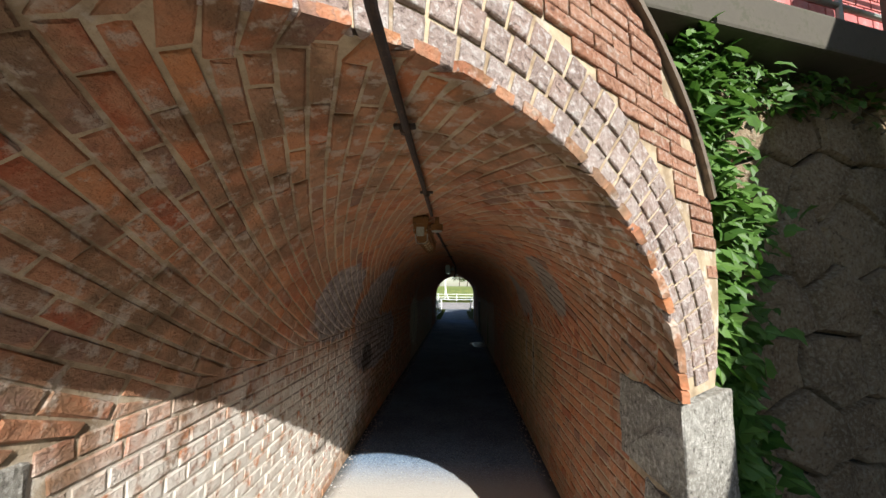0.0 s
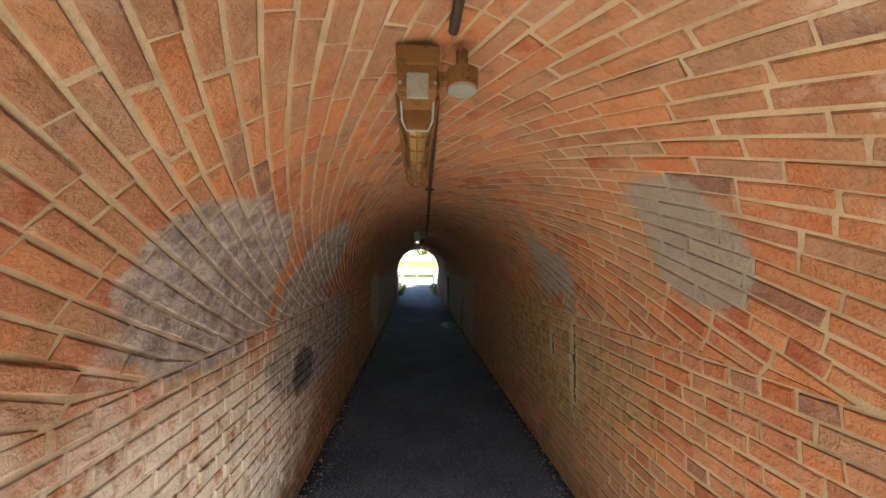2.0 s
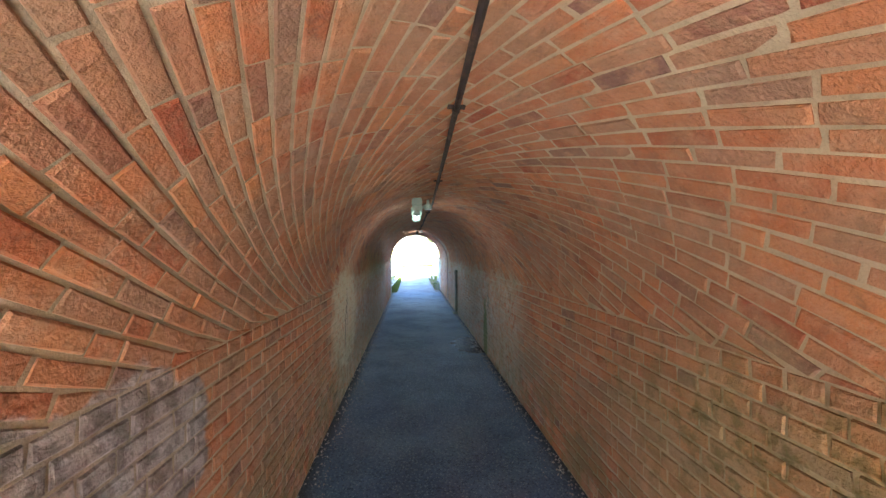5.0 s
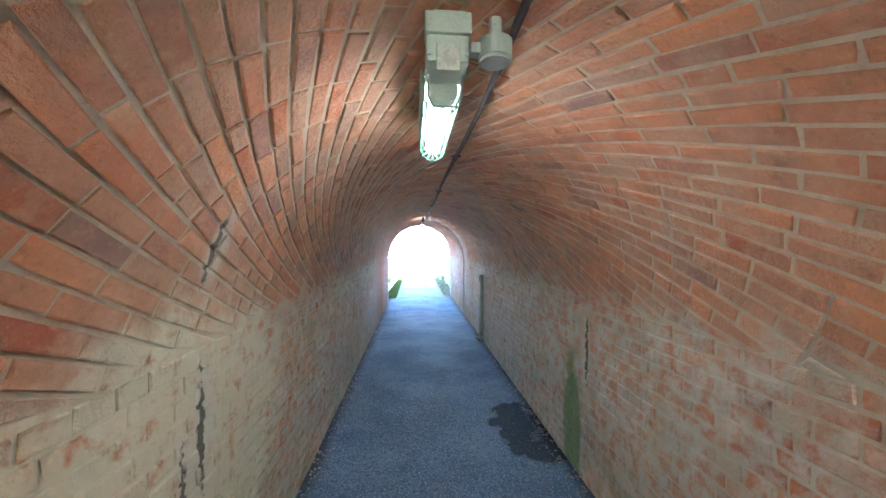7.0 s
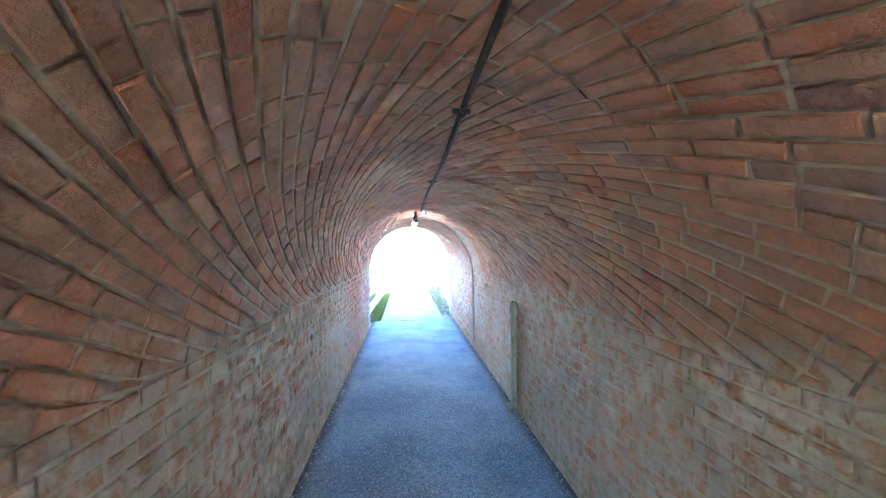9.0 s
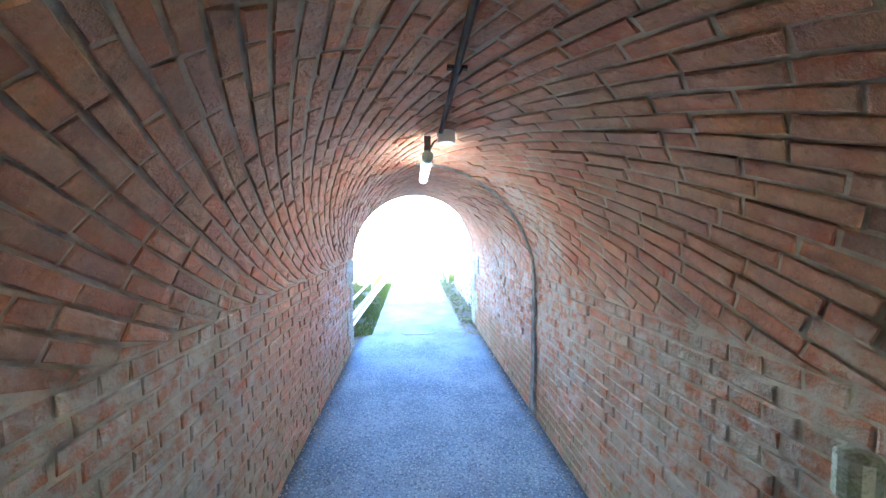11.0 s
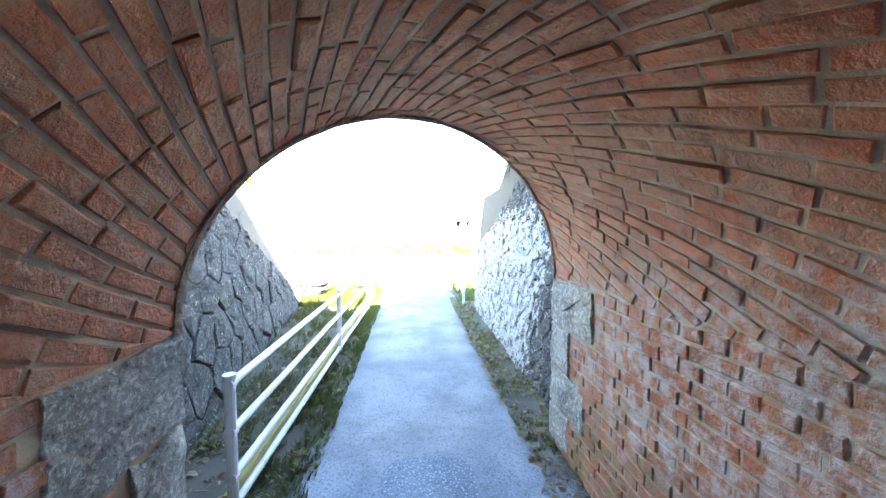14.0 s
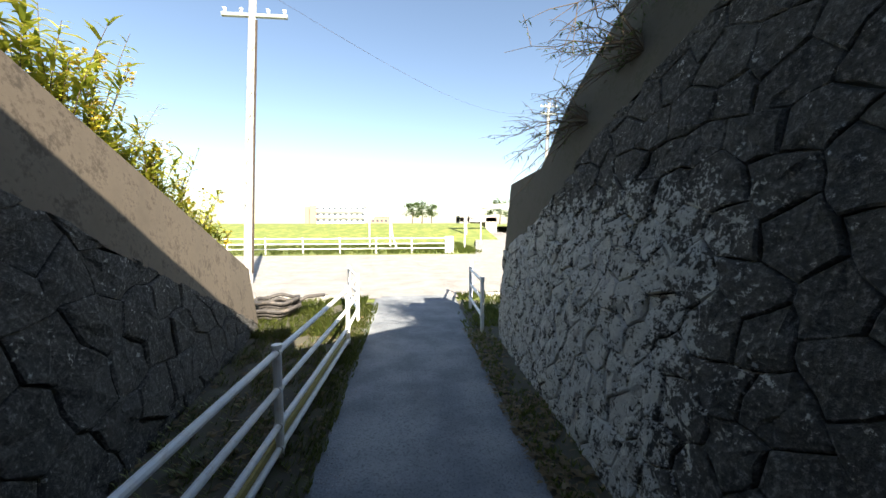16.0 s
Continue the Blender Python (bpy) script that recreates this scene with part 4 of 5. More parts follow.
stone_wall("rubble_wall_entry", place_entry, 5.2, lambda s: 3.15, 0.50, RUBBLE_WARM, "brown rubble retaining wall of large polygonal stones", 21, 0.075, 0.025)
m_er = Matrix.Translation(ER0) @ Matrix.Rotation(math.atan2(ER_DIR.y, ER_DIR.x), 4, "Z")
# the darker concrete stands in for the shade on this beam
tagged(part("concrete_beam", box((-0.5, -0.18, 3.17), (5.6, 0.9, 3.42), 0.02, m_er), CONCRETE_DARK), "weathered concrete beam on top of the rubble wall, coloured dark for its shade", "beam", kind="structure")
pw = mesh("block_wall", [m_er @ Vector(p) for p in ((-0.5, 0.32, 3.39), (5.6, 0.32, 3.39), (5.6, 0.32, 4.6), (-0.5, 0.32, 4.6), (-0.5, 0.5, 3.39), (5.6, 0.5, 3.39), (5.6, 0.5, 4.6), (-0.5, 0.5, 4.6))],
          [(0, 1, 2, 3), (5, 4, 7, 6), (3, 2, 6, 7), (0, 3, 7, 4), (1, 5, 6, 2), (0, 4, 5, 1)], CONCRETE_PALE, label="red and pink block parapet above the beam", category="wall", kind="structure")
tile = bpy.data.meshes.new("tile")
tb = box((-0.092, -0.012, -0.042), (0.092, 0.01, 0.042), 0.006)
tb.to_mesh(tile)
tb.free()
tile.materials.append(PINK)
for r in range(12):
    for c in range(25):
        if len(pw.children) < 300:
            o = new("block", tile)
            o.matrix_basis = m_er @ Matrix.Translation((-0.35 + c * 0.2 + (r % 2) * 0.1, 0.315, 3.45 + r * 0.095))
            o.parent = pw
# out of view, added to keep the sun off the entry rubble wall
mesh("unseen_shade_wall", [(3.15, -9, -0.02), (3.45, -9, -0.02), (3.45, 0.82, -0.02), (3.15, 0.68, -0.02), (3.15, -9, 4.6), (3.45, -9, 4.6), (3.45, 0.82, 4.6), (3.15, 0.68, 4.6)],
     [(0, 3, 2, 1), (4, 5, 6, 7), (0, 1, 5, 4), (1, 2, 6, 5), (2, 3, 7, 6), (3, 0, 4, 7)], CONCRETE, label="unseen plain concrete wall added to shade the entry wall", category="wall", kind="structure")
hr = thing("pipe_railing", "grey steel pipe railing in front of the pink parapet", "railing")
for x in (0.2, 1.9, 3.6):
    part("post", tube([m_er @ Vector((x, 0.1, 3.38)), m_er @ Vector((x, 0.1, 4.5))], 0.022, 8), GREY_PAINT, hr)
for z in (3.85, 4.35):
    part("rail", tube([m_er @ Vector((-0.3, 0.1, z)), m_er @ Vector((4.6, 0.1, z))], 0.02, 8), GREY_PAINT, hr)


# ---- plants ----
def leaf(v, f, p, d, up, size, lobed=True):
    """One bent leaf, its base at p."""
    d = Vector(d).normalized()
    s = d.cross(Vector(up)).normalized() if abs(d.dot(Vector(up))) < 0.98 else d.orthogonal().normalized()
    n = s.cross(d)
    k = len(v)
    if lobed:
        shape = ((0, 0, 0), (0.56, 0.08, -.06), (0.52, 0.46, 0.0), (0.22, 0.60, .02), (0, 1.0, -.12), (-0.22, 0.60, .02), (-0.52, 0.46, 0.0), (-0.56, 0.08, -.06))
        v += [p + (s * a + d * b + n * c) * size for a, b, c in shape]
        f += [(k, k + 1, k + 2, k + 3), (k, k + 3, k + 4, k + 5), (k, k + 5, k + 6, k + 7)]
    else:
        shape = ((-0.07, 0, 0), (0.07, 0, 0), (0.09, 0.5, .05), (-0.09, 0.5, .05), (0, 1.0, -.12))
        v += [p + (s * a + d * b + n * c) * size for a, b, c in shape]
        f += [(k, k + 1, k + 2, k + 3), (k + 3, k + 2, k + 4)]


def vine(base, anchor, count, spread_s, z0, z1, size, label, seed):
    r = random.Random(seed)
    t = thing("ivy", label, "vine", base)
    t0 = Vector(base)
    v, f = [], []
    for _ in range(count):
        s = abs(r.gauss(0, 0.5)) * spread_s
        z = z0 + (z1 - z0) * r.random() ** 0.85
        s *= 0.55 + 0.6 * z / z1
        s += 0.12 * noise.noise((z * 2.2, seed, 0)) * 2
        p = anchor(s, z, r.uniform(0.05, 0.24)) - t0
        leaf(v, f, p, (ER_OUT * r.uniform(0.1, 0.9) + Vector((r.uniform(-.5, .5), r.uniform(-.3, .3), r.uniform(-1.0, 0.3)))), ER_OUT + Vector((0, 0, 0.4)), size * r.uniform(0.5, 1.4))
    mesh("foliage", v, f, VINE, t)
    for q in range(7):
        s = spread_s * (0.1 + 0.12 * q)
        pts = [anchor(s + 0.1 * math.sin(k * 0.9 + q) * r.random(), max(0.0, z0 + (z1 - z0) * k / 9), 0.09) - t0 for k in range(10)]
        part("stem", tube(pts, 0.007, 5, 0.4), STEM, t)
    return t


vine(tuple(place_entry(0.05, 0, 0.05)), lambda s, z, o: place_entry(s + 0.09, z, o * 1.3 + 0.02), 1900, 0.42, 0.0, 3.2, 0.088, "green ivy hanging thickly down beside the tunnel mouth", 5)
vine(tuple(place_entry(0.9, 2.6, 0.05)), lambda s, z, o: place_entry(0.4 + s * 2.2, 2.85 + z * 0.3, o), 420, 1.0, 0.0, 1.0, 0.065, "ivy trailing along the top of the rubble wall", 6)


def weed(place, height, seed, flower):
    r = random.Random(seed)
    t = thing("tall_weed", "yellowing leafy weed with " + ("golden flower heads" if flower else "narrow leaves") + " on the bank", "weed", place, "weeds along the wall top")
    v, f, fv, ff = [], [], [], []
    for q in range(6):
        a, lean = r.uniform(0, 6.3), r.uniform(0.05, 0.38)
        h = height * r.uniform(0.55, 1.1)
        base = Vector((r.uniform(-.16, .16), r.uniform(-.16, .16), -0.08))
        pts = [base + Vector((math.cos(a) * lean * (k / 6) ** 1.6 * h, math.sin(a) * lean * (k / 6) ** 1.6 * h, h * k / 6)) for k in range(7)]
        part("stem", tube(pts, 0.006, 5, 0.4), STEM, t)
        for k in range(46):
            u = r.uniform(0.08, 1.0)
            i = min(5, int(u * 6))
            p = pts[i].lerp(pts[i + 1], u * 6 - i)
            w = r.uniform(0, 6.3)
            leaf(v, f, p, (math.cos(w), math.sin(w), r.uniform(-.1, .9)), (0, 0, 1), r.uniform(0.09, 0.20), False)
        if flower:
            for k in range(26):
                p = pts[-1] + Vector((r.gauss(0, .03), r.gauss(0, .03), r.uniform(-.16, .06)))
                leaf(fv, ff, p, (r.uniform(-1, 1), r.uniform(-1, 1), r.uniform(0, 1)), (0, 0, 1), 0.035)
    mesh("foliage", v, f, WEED, t, kind="stuff")
    if flower:
        mesh("blossom", fv, ff, GOLD, t, "golden flower heads", kind="stuff")


for k in range(30):
    s = 0.8 + (WL_LEN - 0.9) * k / 29
    for side in range(2):
        p = place_west(s + rnd.uniform(-.1, .1), cap_top(s), -0.40 - 0.35 * side - rnd.uniform(0, .12))
        weed((p.x, p.y, cap_top(s) - 0.06), rnd.uniform(0.75, 1.25) + 0.35 * side, 100 + 2 * k + side, (k + side) % 4 == 1)


def bush(place, seed, count, reach, toward):
    r = random.Random(seed)
    t = thing("leafless_bush", "thin twiggy bush with few leaves growing over the wall", "bush", place, "twiggy bushes")
    v, f = [], []
    for q in range(count):
        d = (Vector(toward) + Vector((r.uniform(-.55, .55), r.uniform(-.7, .7), r.uniform(-.5, .75)))).normalized()
        L = reach * r.uniform(0.5, 1.15)
        pts = [d * L * k / 6 + Vector((0, 0, -0.28 * L * (k / 6) ** 2)) + Vector((noise.noise((q, k * .6, 0)), noise.noise((q, k * .6, 5)), noise.noise((q, k * .6, 9)))) * 0.09 for k in range(7)]
        part("branch", tube(pts, 0.007, 5, 0.25), STEM, t)
        for k in range(5):
            i = r.randint(1, 5)
            e = (d + Vector((r.uniform(-1, 1), r.uniform(-1, 1), r.uniform(-.6, .9)))).normalized()
            l = L * r.uniform(0.15, 0.4)
            tw = [pts[i], pts[i] + e * l * 0.5, pts[i] + e * l + Vector((0, 0, -.04))]
            part("twig", tube(tw, 0.0032, 4, 0.4), STEM, t)
            for _ in range(5):
                p = tw[0].lerp(tw[2], r.random())
                leaf(v, f, p, (r.uniform(-1, 1), r.uniform(-1, 1), r.uniform(-.8, .5)), (0, 0, 1), r.uniform(0.03, 0.06), False)
    mesh("foliage", v, f, TREE_LEAF, t)


for k, (s, z) in enumerate(((1.0, 3.5), (1.7, 3.3), (2.3, 2.95), (2.9, 2.6), (1.4, 3.9))):
    p = place_east(s, z, 0.0)
    bush(tuple(p), 40 + k, 20, 0.95 if k < 4 else 1.6, (-0.55, 0.75, 0.25))


def blades(name, x0, x1, y0, y1, count, h, material, label, zfun=lambda x, y: 0.0, flat=False):
    v, f = [], []
    for _ in range(count):
        x, y = rnd.uniform(x0, x1), rnd.uniform(y0, y1)
        if noise.noise((x * 2.3, y * 1.7, 4)) < rnd.uniform(-0.55, 0.15):
            continue
        a = rnd.uniform(0, 6.3)
        p = Vector((x, y, zfun(x, y)))
        if flat:
            leaf(v, f, p + Vector((0, 0, rnd.uniform(0.005, 0.03))), (math.cos(a), math.sin(a), rnd.uniform(-.1, .35)), (0, 0, 1), h * rnd.uniform(0.5, 1.3), rnd.random() < 0.3)
        else:
            for q in range(4):
                b = a + q * 1.6
                leaf(v, f, p, (math.cos(b) * 0.5, math.sin(b) * 0.5, 1), (0.3, 0.2, 0.1), h * rnd.uniform(0.4, 1.25), False)
    return mesh(name, v, f, material, label=label, category="grass", kind="stuff")


blades("grass", -1.12, -0.76, 16.6, 24.3, 2600, 0.075, GRASS, "short green grass along the foot of the railing")
blades("leaf_litter", -1.7, -0.8, 16.3, 23.5, 1500, 0.06, DRY, "dry fallen leaves under the railing", flat=True)
blades("grass", -2.3, -1.1, 17.4, 23.0, 2200, 0.10, GRASS, "rough grass between the railing and the rubble wall")
blades("leaf_litter", -2.2, -1.1, 16.4, 22.8, 1800, 0.065, DRY, "dry fallen leaves at the foot of the dark wall", flat=True)
blades("grass", 0.72, 1.12, 17.2, 23.5, 900, 0.06, GRASS, "sparse grass at the foot of the lichened wall")
blades("leaf_litter", 0.70, 1.14, 16.6, 22.5, 2600, 0.06, DRY, "brown leaf litter between path and wall", flat=True)
blades("grass", -3.6, -1.05, 22.2, 25.0, 3600, 0.13, GRASS, "rough sunlit grass at the end of the wall")
blades("grass", 0.95, 4.5, 22.4, 25.2, 2600, 0.12, GRASS, "rough sunlit grass beyond the east wall")


# ---- railings ----
def railing(points, heights, post_at, name, label, group, board=None):
    t = thing(name, label, "railing", tuple(points[0]), group)
    o = Vector(points[0])
    for h in heights:
        part("rail", tube([Vector(p) + Vector((0, 0, h)) - o for p in points], 0.024, 10), WHITE_PAINT, t)
    for p in post_at:
        b = Vector(p) - o
        part("post", tube([b, b + Vector((0, 0, heights[0] + 0.035))], 0.03, 12), WHITE_PAINT, t)
        part("post_cap", tube([b + Vector((0, 0, heights[0] + 0.03)), b + Vector((0, 0, heights[0] + 0.055))], 0.036, 12), WHITE_PAINT, t)
        for h in heights:
            part("clamp", tube([b + Vector((0, -0.028, h)), b + Vector((0, 0.028, h))], 0.033, 10), WHITE_PAINT, t)
    if board:
        part("board", board, TIMBER, t, "yellowed wooden board along the foot")
    return t


RP = [Vector((-1.12, 16.82, 0)), Vector((-1.06, 19.5, 0)), Vector((-0.98, 21.9, 0))]
bd = [p - RP[0] for p in RP]
bb = bmesh.new()
rows = [[bb.verts.new(p + Vector((dx, 0, z))) for dx, z in ((-0.06, 0.0), (-0.06, 0.13), (-0.02, 0.13), (-0.02, 0.0))] for p in bd]
for a, b in zip(rows, rows[1:]):
    for k in range(4):
        bb.faces.new((a[k], a[(k + 1) % 4], b[(k + 1) % 4], b[k]))
bb.faces.new(rows[0])
bb.faces.new(rows[-1][::-1])
railing(RP, (0.77, 0.50, 0.24, 0.07), RP, "pipe_railing", "white painted pipe railing with three posts along the path", "path railings", bb)
RE = [Vector((0.98, 22.3, 0)), Vector((1.02, 23.6, 0)), Vector((1.25, 24.8, 0))]
railing(RE, (0.80, 0.52, 0.25), RE, "pipe_railing", "white pipe railing at the far end of the path", "path railings")
RG = [Vector((-0.98, 21.9, 0)), Vector((-1.0, 23.0, 0)), Vector((-1.35, 24.3, 0))]
railing(RG, (0.78, 0.50, 0.24), RG[1:], "pipe_railing", "white pipe railing bending away from the path", "path railings")

coil = thing("pipe_coil", "coiled grey corrugated drain pipe lying in the grass", "pipe", (-2.55, 23.5, 0.04))
for k in range(5):
    r = 0.30 + 0.05 * (k % 3)
    part("loop", tube([(r * math.cos(6.2832 * q / 28) + 0.02 * k, r * math.sin(6.2832 * q / 28), 0.03 + 0.065 * k + 0.02 * math.sin(q)) for q in range(29)], 0.034, 8), BLACK, coil)
part("loose_end", tube([(0.3, 0, 0.2), (0.55, 0.15, 0.3), (0.8, 0.4, 0.28)], 0.034, 8), BLACK, coil)

# ---- beyond: road, fields, far things ----
mesh("road", [(-120, 25.0, 0.0), (120, 25.0, 0.0), (120, 36.5, 0.0), (-120, 36.5, 0.0)], [(0, 1, 2, 3)], ROAD, label="sunlit pale asphalt road across the path", category="road", kind="structure")
mesh("side_road", [(3.5, 36.4, 0.004), (11.5, 36.4, 0.004), (12.5, 66, 0.5), (9.0, 66, 0.5)], [(0, 1, 2, 3)], ROAD, label="pale side road leading to the underpass", category="road", kind="structure")
tagged(part("kerb", box((-120, 24.85, -0.05), (-1.7, 25.0, 0.09), 0.015), CONCRETE_PALE), "pale concrete kerb along the road", "kerb", kind="structure")
tagged(part("kerb", box((1.6, 24.85, -0.05), (120, 25.0, 0.09), 0.015), CONCRETE_PALE), "pale concrete kerb along the road", "kerb", kind="structure")
sheet("levee", -140, 8.0, 42, 240, 60, 60, lambda x, y: -0.04 + 1.75 * smooth(46, 60, y) + 0.06 * noise.noise((x * .7, y * .7, 0)), MEADOW,
      label="long grassy levee beyond the road", category="levee", kind="structure")
sheet("levee", 14.0, 140, 50, 240, 50, 50, lambda x, y: -0.04 + 1.5 * smooth(56, 66, y) + 0.06 * noise.noise((x * .7, y * .7, 3)), MEADOW,
      label="long grassy levee beyond the road", category="levee", kind="structure")
blades("meadow_grass", -20, 4, 37, 46, 5000, 0.28, GRASS, "uneven grass of the field beyond the road", lambda x, y: -0.03)

fn = thing("guard_fence", "white guard fence beside the far road edge", "fence", (-16, 37.4, 0))
for k in range(10):
    part("post", tube([(k * 2.0, 0, 0), (k * 2.0, 0, 0.92)], 0.04, 8), WHITE_PAINT, fn)
for z in (0.85, 0.55, 0.28):
    part("rail", tube([(0, 0, z), (18.0, 0, z)], 0.03, 8), WHITE_PAINT, fn)
part("end_block", box((17.9, -0.12, 0), (18.4, 0.12, 0.95), 0.03), WHITE_PAINT, fn)


def utility_pole(place, height, r, label):
    t = thing("utility_pole", label, "pole", place, "power poles")
    part("shaft", tube([(0, 0, 0), (0.2, 0, height * 0.5), (0.45, 0, height)], r, 14, 0.72), CONCRETE_PALE, t)
    for k, z in enumerate((height - 0.4, height - 1.1)):
        part("crossarm", box((-0.4, -0.05, z), (1.3, 0.05, z + 0.09), 0.01), GREY_PAINT, t)
        for x in (-0.32, 0.1, 0.8, 1.22):
            part("insulator", join(tube([(x, 0, z + 0.09), (x, 0, z + 0.22)], 0.035, 8), ball((x, 0, z + 0.2), 0.055, 8, 6, 0.6)), WHITE_PAINT, t)
    part("cable_riser", tube([(r + 0.03, -0.05, 0.3), (r + 0.22, -0.05, height * 0.5), (r + 0.38, -0.05, height - 1.2)], 0.03, 6), STEEL_DARK, t)
    for k in range(8):
        part("step_bolt", tube([(0.05 * k + 0.08, -r * 0.7, 2.2 + k * 0.6), (0.05 * k + 0.08, -r - 0.14, 2.2 + k * 0.6)], 0.012, 5), GREY_PAINT, t)
    return t


utility_pole((-4.65, 27.4, 0), 8.3, 0.125, "tall pale concrete utility pole with crossarms and insulators")
utility_pole((13.2, 52.0, 0), 13.5, 0.16, "distant utility pole with crossarms against the sky")
wire = thing("overhead_wire", "thin overhead wire slung across the sky", "wire", (-4.5, 27.4, 8.2))
part("strand", tube([(18.0 * k / 12, 24.6 * k / 12, 4.6 * k / 12 - 1.6 * math.sin(math.pi * k / 12)) for k in range(13)], 0.005, 5), STEEL_DARK, wire)


def building(place, w, d, floors, n):
    t = thing("apartment_building", "three-storey white apartment building with brick end walls", "building", place)
    h = 3.0 * floors
    part("body", box((0, 0, 0), (w, d, h), 0.05), FACADE, t)
    part("end_wall", box((-3.2, -0.6, 0), (0.0, d, h + 0.3), 0.05), FACADE_BRICK, t, "brick-red end block")
    part("stair_tower", box((-6.2, 1.0, 0), (-3.25, d, h - 0.2), 0.05), FACADE_BRICK, t, "brick-red end block")
    part("roof", box((-0.2, -0.4, h), (w + 0.3, d, h + 0.3), 0.05), FACADE, t)
    for s in range(floors):
        part("balcony", box((0.2, -1.3, s * 3.0 + 0.1), (w - 0.1, -0.02, s * 3.0 + 1.25), 0.03), FACADE, t)
        for k in range(n):
            x = 0.8 + (w - 1.6) * k / (n - 1)
            win = part("window", box((x - 0.75, -0.05, s * 3.0 + 0.35), (x + 0.75, 0.06, s * 3.0 + 2.3), 0.02), GLASS_DARK, t)


building((-47, 205, 1.66), 24.0, 9.0, 3, 9)
bl = thing("low_house", "low grey house behind the levee", "building", (-19.5, 200, 1.66))
part("wall", box((0, 0, 0), (9, 7, 3.4), 0.05), FACADE_BRICK, bl)
part("roof", box((-0.4, -0.4, 3.4), (9.4, 7.4, 3.75), 0.08), CONCRETE_PALE, bl)
for k in range(4):
    part("window", box((0.8 + 2.1 * k, -0.05, 1.0), (2.0 + 2.1 * k, 0.05, 2.2), 0.02), GLASS_DARK, bl)


def far_tree(place, h, seed):
    r = random.Random(seed)
    t = thing("tree", "dark green leafy tree far behind the road", "tree", place, "far trees")
    part("trunk", tube([(0, 0, 0), (0.1, 0, h * 0.35), (0.0, 0.1, h * 0.75)], h * 0.03, 7, 0.4), STEM, t)
    v, f = [], []
    for q in range(16):
        c = Vector((r.gauss(0, h * 0.2), r.gauss(0, h * 0.2), h * r.uniform(0.4, 0.95)))
        for _ in range(55):
            p = c + Vector((r.gauss(0, 1), r.gauss(0, 1), r.gauss(0, 0.8))) * h * 0.085
            leaf(v, f, p, (r.uniform(-1, 1), r.uniform(-1, 1), r.uniform(-1, 1)), (0, 0, 1), h * 0.055)
    mesh("crown", v, f, TREE_LEAF, t)


for k, (x, y, h) in enumerate(((0.5, 92, 4.4), (2.6, 95, 4.8), (4.6, 94, 4.0), (18.0, 88, 5.0), (22, 92, 4.0), (40, 110, 4.0), (-58, 120, 3.0))):
    far_tree((x, y, 1.66 if x < 8 else 1.42), h, 60 + k)


def sign_post(place, h, plates, label, name="road_sign"):
    t = thing(name, label, "sign", place, "road signs")
    part("post", tube([(0, 0, 0), (0, 0, h)], 0.045, 8), WHITE_PAINT, t)
    for kind, z, w in plates:
        if kind == "round":
            part("disc", tube([(0, -0.08, z), (0, -0.05, z)], w, 24), BLUE_SIGN, t)
        elif kind == "mirror":
            mm = part("mirror", tube([(0.3, -0.10, z), (0.3, -0.06, z)], w, 24), MIRROR, t)
            part("rim", tube([(0.3, -0.06, z), (0.3, 0.02, z)], w * 1.12, 24), WHITE_PAINT, mm)
        else:
            part("plate", box((-w, -0.07, z - w * 0.7), (w, -0.05, z + w * 0.7), 0.01), BLUE_SIGN, t)
    return t


sign_post((5.2, 43.5, 0), 4.6, [("mirror", 4.2, 0.38), ("mirror", 3.1, 0.38)], "two round traffic mirrors on a white post", "traffic_mirror")
sign_post((3.6, 41.0, 0), 4.0, [("plate", 3.6, 0.62)], "grey square sign on a white post")
sign_post((-1.4, 41.0, 0), 3.0, [("round", 2.7, 0.32)], "round sign plate on a slim white post")
sign_post((-2.8, 41.5, 0), 2.6, [("plate", 2.2, 0.3)], "small pale sign on a slim white post")
sp = thing("bent_marker", "slim leaning white marker at the roadside", "marker", (-0.9, 40.0, 0))
part("bar", tube([(0, 0, 0), (-0.3, 0, 0.9), (-0.45, 0, 2.4)], 0.05, 8), WHITE_PAINT, sp)

gate = thing("height_gate", "white height limit frame before the underpass", "gate", (7.3, 52, 0.1))
for x in (-1.9, 3.4):
    part("post", box((x - 0.12, -0.12, 0), (x + 0.12, 0.12, 3.4), 0.02), WHITE_PAINT, gate)
part("beam", box((-2.2, -0.14, 3.1), (3.8, 0.14, 3.5), 0.02), WHITE_PAINT, gate)
up = thing("underpass", "pale concrete underpass with a dark opening", "underpass", (9.2, 66, 0.2))
part("side_wall", box((-2.4, 0, 0), (-1.0, 4, 2.4), 0.05), CONCRETE_PALE, up)
part("side_wall", box((1.2, 0, 0), (2.8, 4, 2.4), 0.05), CONCRETE_PALE, up)
part("lintel", box((-2.4, 0, 1.7), (2.8, 4, 2.6), 0.05), CONCRETE_PALE, up)
# black sheet in place of the shade inside the opening
part("dark_panel", box((-1.0, 3.8, 0), (1.2, 4.0, 1.7), 0.01), BLACK, up)
for k in range(3):
    rd = thing("roadside_barrier", "low white barrier of the side road", "barrier", (11.2 + k * 1.2, 44 + k * 2.0, 0), "roadside barriers")
    part("bar", box((-0.5, -0.04, 0.5), (0.5, 0.04, 0.68), 0.02), WHITE_PAINT, rd)
    for x in (-0.4, 0.4):
        part("leg", tube([(x, 0, 0), (x, 0, 0.62)], 0.035, 8), WHITE_PAINT, rd)


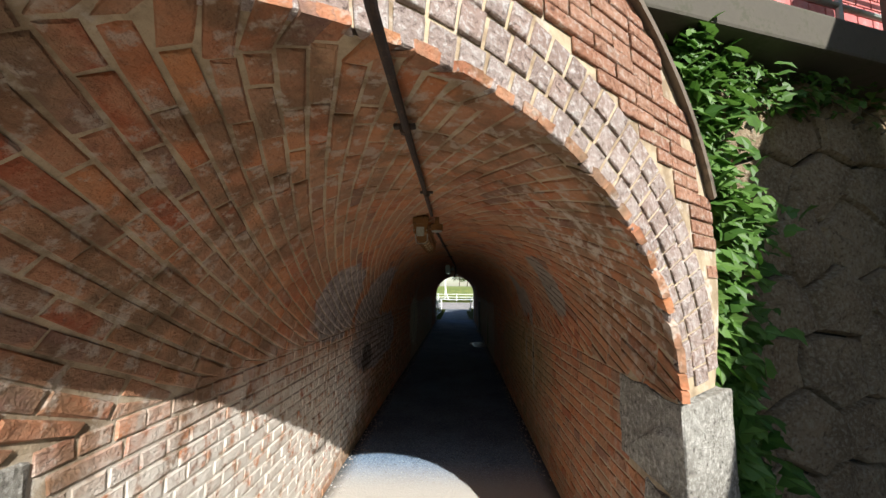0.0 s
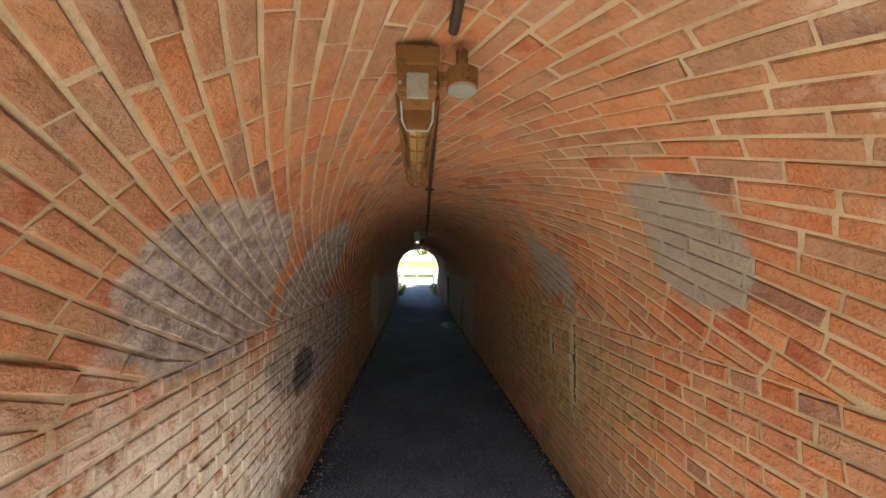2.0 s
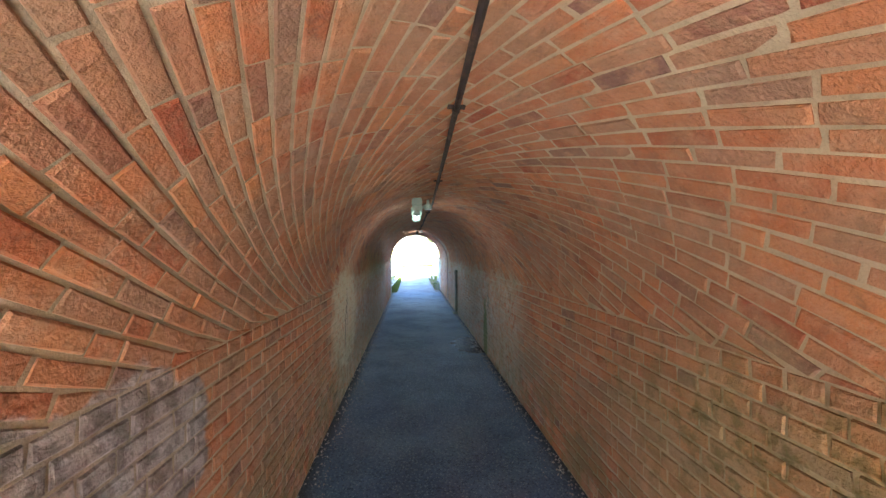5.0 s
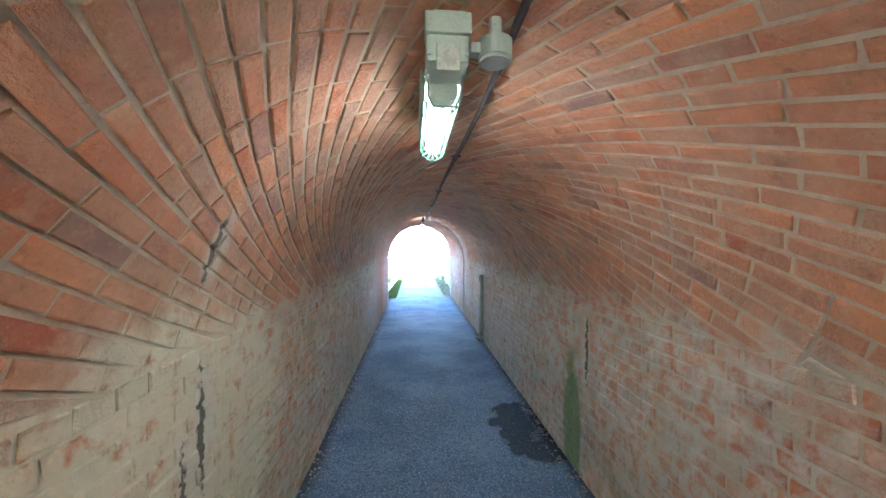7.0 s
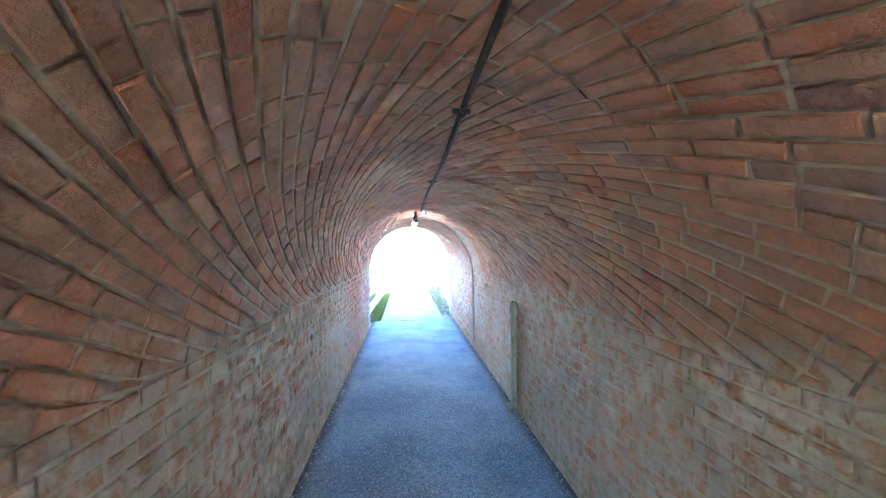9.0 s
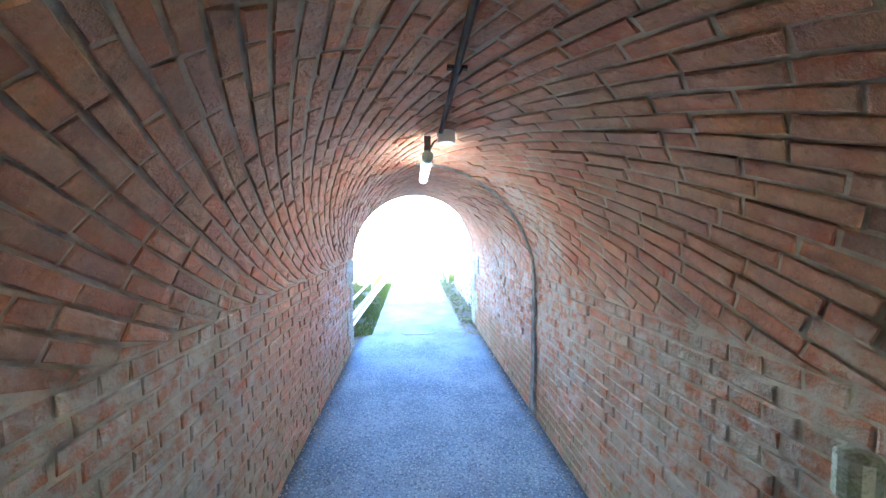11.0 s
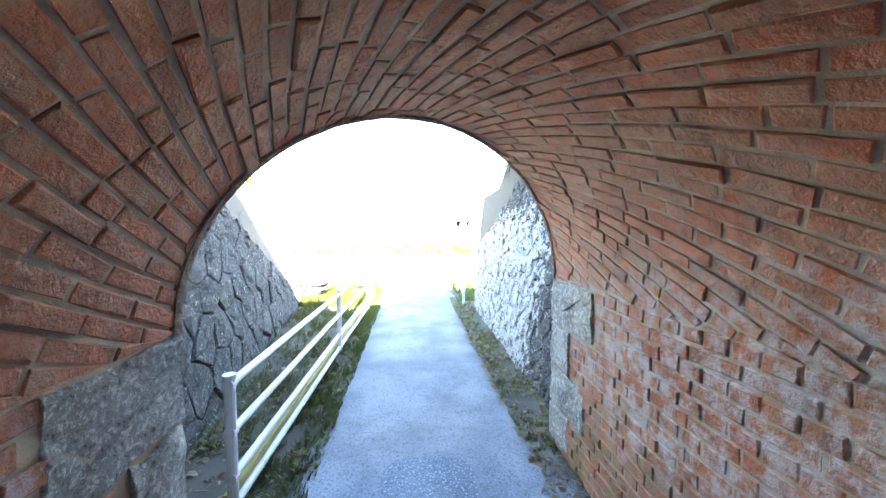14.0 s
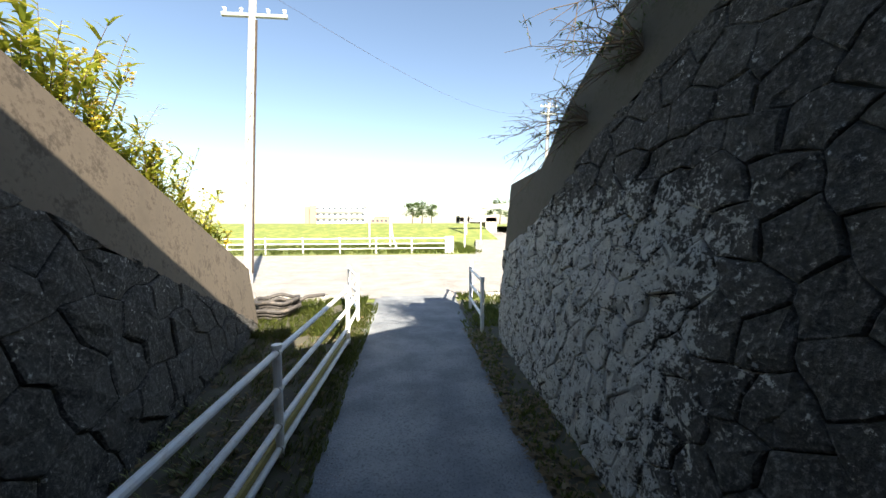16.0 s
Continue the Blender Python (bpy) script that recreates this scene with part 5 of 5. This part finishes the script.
# ---- bricks: the pieces of vault and walls ----
COURSE, LONG, GAP = 0.0680, 0.226, 0.0105
ROOT = math.sqrt(1 + LEAN * LEAN)
SIN, COS = LEAN / ROOT, 1 / ROOT
ARC = math.pi * HALF


def brick_outline(l, w):
    """Corners of a brick's bed, edge and face: three rings of four."""
    out = []
    for inset, h in ((0.0, -0.03), (0.0, -0.005), (0.005, 0.0)):
        a, b = l / 2 - inset, w / 2 - inset
        out += [(-a, -b, h), (a, -b, h), (a, b, h), (-a, b, h)]
    return out


BRICK_FACES = [(0, 1, 5, 4), (1, 2, 6, 5), (2, 3, 7, 6), (3, 0, 4, 7), (4, 5, 9, 8), (5, 6, 10, 9), (6, 7, 11, 10), (7, 4, 8, 11), (8, 9, 10, 11)]


def on_vault(u, y, h):
    a, r = u / HALF, HALF - h
    return (r * math.cos(a), y, SPRING + r * math.sin(a))


def spread(bricks, place, name, parent, label, pieces_in, wear):
    """Bricks as (centre s, centre t, length, width, turn): those inside a stretch become objects, the rest one mesh."""
    shared, v, f, made = {}, [], [], 0
    for (cs, ct, l, w, turn, flip) in bricks:
        worn = wear(cs, ct)
        proud = max(-0.0028, rnd.gauss(0.0003, 0.0014 + 0.0034 * worn))
        tilt = rnd.gauss(0, 0.012 + 0.02 * worn)
        dl, dw = rnd.uniform(-0.004, 0.003), rnd.uniform(-0.0035, 0.002)
        if made < 300 and pieces_in(cs, ct):
            key = (round(l, 3), round(w, 3), rnd.randrange(4))
            if key not in shared:
                me = bpy.data.meshes.new("brick")
                q = brick_outline(l - GAP + rnd.uniform(-0.004, 0.003), w - GAP + rnd.uniform(-0.003, 0.002))
                me.from_pydata([(a + rnd.uniform(-.004, .003), b + rnd.uniform(-.0028, .0022), c + rnd.uniform(-.0016, .0016)) for a, b, c in q], [], BRICK_FACES)
                me.materials.append(BRICK)
                shared[key] = me
            o = new("brick", shared[key])
            p0, p1, p2 = (Vector(place(*q)) for q in ((cs, ct, proud), (cs + math.sin(turn + tilt) * 0.01, ct + math.cos(turn + tilt) * 0.01, proud), (cs, ct, proud + 0.01)))
            ax = (p1 - p0).normalized()
            nz = (p2 - p0).normalized()
            by = nz.cross(ax)
            o.matrix_basis = Matrix(((ax.x, by.x, nz.x, p0.x), (ax.y, by.y, nz.y, p0.y), (ax.z, by.z, nz.z, p0.z), (0, 0, 0, 1)))
            o.parent = parent
            made += 1
            continue
        k = len(v)
        sn, cs_ = math.sin(turn + tilt), math.cos(turn + tilt)
        for a, b, h in brick_outline(l - GAP + dl, w - GAP + dw):
            a += rnd.uniform(-.004, .003)
            b += rnd.uniform(-.0028, .0022) * (1 + worn)
            s = cs + a * sn + b * cs_
            t = ct + a * cs_ - b * sn
            v.append(place(s, t, proud + h + rnd.uniform(-.0012, .0012) * (1 + worn)))
        f += [tuple(k + i for i in (q if not flip else q[::-1])) for q in BRICK_FACES]
    rest = mesh(name, v, f, BRICK, parent, label, kind="stuff")
    return rest


vault_bricks = []
amin, amax = -2.5, 20.5
n_lo, n_hi = int((-20 * SIN) / COURSE) - 2, int((ARC * COS + 3) / COURSE) + 2
for n in range(n_lo, n_hi):
    across = n * COURSE
    shift = (n % 2) * LONG * 0.5 + rnd.uniform(-0.03, 0.03)
    k = int(amin / LONG)
    a = k * LONG + shift
    while a < amax:
        l = LONG if rnd.random() > 0.12 else LONG * 0.5
        c = a + l / 2
        a += l
        u, y = c * SIN + across * COS, c * COS - across * SIN
        if u < -0.045 or u > ARC + 0.045:
            continue
        x = HALF * math.cos(u / HALF)
        if y < face_y(Y_IN, x) - 0.07 or y > face_y(Y_OUT, x) + 0.07:
            continue
        vault_bricks.append((u, y, l, COURSE, math.atan2(SIN, COS), False))


def place_vault(u, y, h):
    u = min(max(u, 0.003), ARC - 0.003)
    x = HALF * math.cos(u / HALF)
    w = 0.006 * noise.noise((u * 9, y * 3, 0))
    return on_vault(u, min(max(y, face_y(Y_IN, x) - 0.004 + w), face_y(Y_OUT, x) + 0.006 + w), h)


spread(vault_bricks, place_vault, "vault_brickwork", vault, "orange-red bricks laid in twisted courses", lambda u, y: 0.35 < u < ARC - 0.35 and 1.4 < y < 5.2,
       lambda u, y: 0.1 + 0.45 * smooth(10.0, 13.5, y) + 0.25 * smooth(1.0, -0.5, y))


def wall_bricks(side):
    out = []
    y0, y1 = face_y(Y_IN, side * HALF), face_y(Y_OUT, side * HALF)
    rise = SPRING / 18
    for r in range(18):
        z = (r + 0.5) * rise
        l = LONG if r % 2 == 0 else LONG * 0.5
        y = y0 - (0 if r % 2 == 0 else LONG * 0.25) + rnd.uniform(-0.01, 0.01)
        while y < y1:
            c = y + l / 2
            y += l
            if any(a < c < b and z0 < z < z1 for s, a, b, z0, z1 in TAKEN if s == side):
                continue
            if c < y0 or c > y1 - 0.02:
                continue
            out.append((z, c, l, rise, 0.0, side > 0))
    return out


spread(wall_bricks(-1), lambda z, y, h: (-HALF + h, y, z), "wall_brickwork", wall_left, "weathered bricks in courses of headers and stretchers", lambda z, y: z > 0.35 and 1.6 < y < 4.6,
       lambda z, y: 0.1 + 0.5 * smooth(11.0, 14.5, y))
spread(wall_bricks(1), lambda z, y, h: (HALF - h, y, z), "wall_brickwork", wall_right, "weathered bricks in courses of headers and stretchers", lambda z, y: z > 0.35 and 12.0 < y < 15.0,
       lambda z, y: 0.1 + 0.3 * smooth(11.0, 13.0, y) + 0.9 * smooth(0.35, 0.55, z) * smooth(12.7, 13.1, y) * smooth(16.0, 15.2, y))
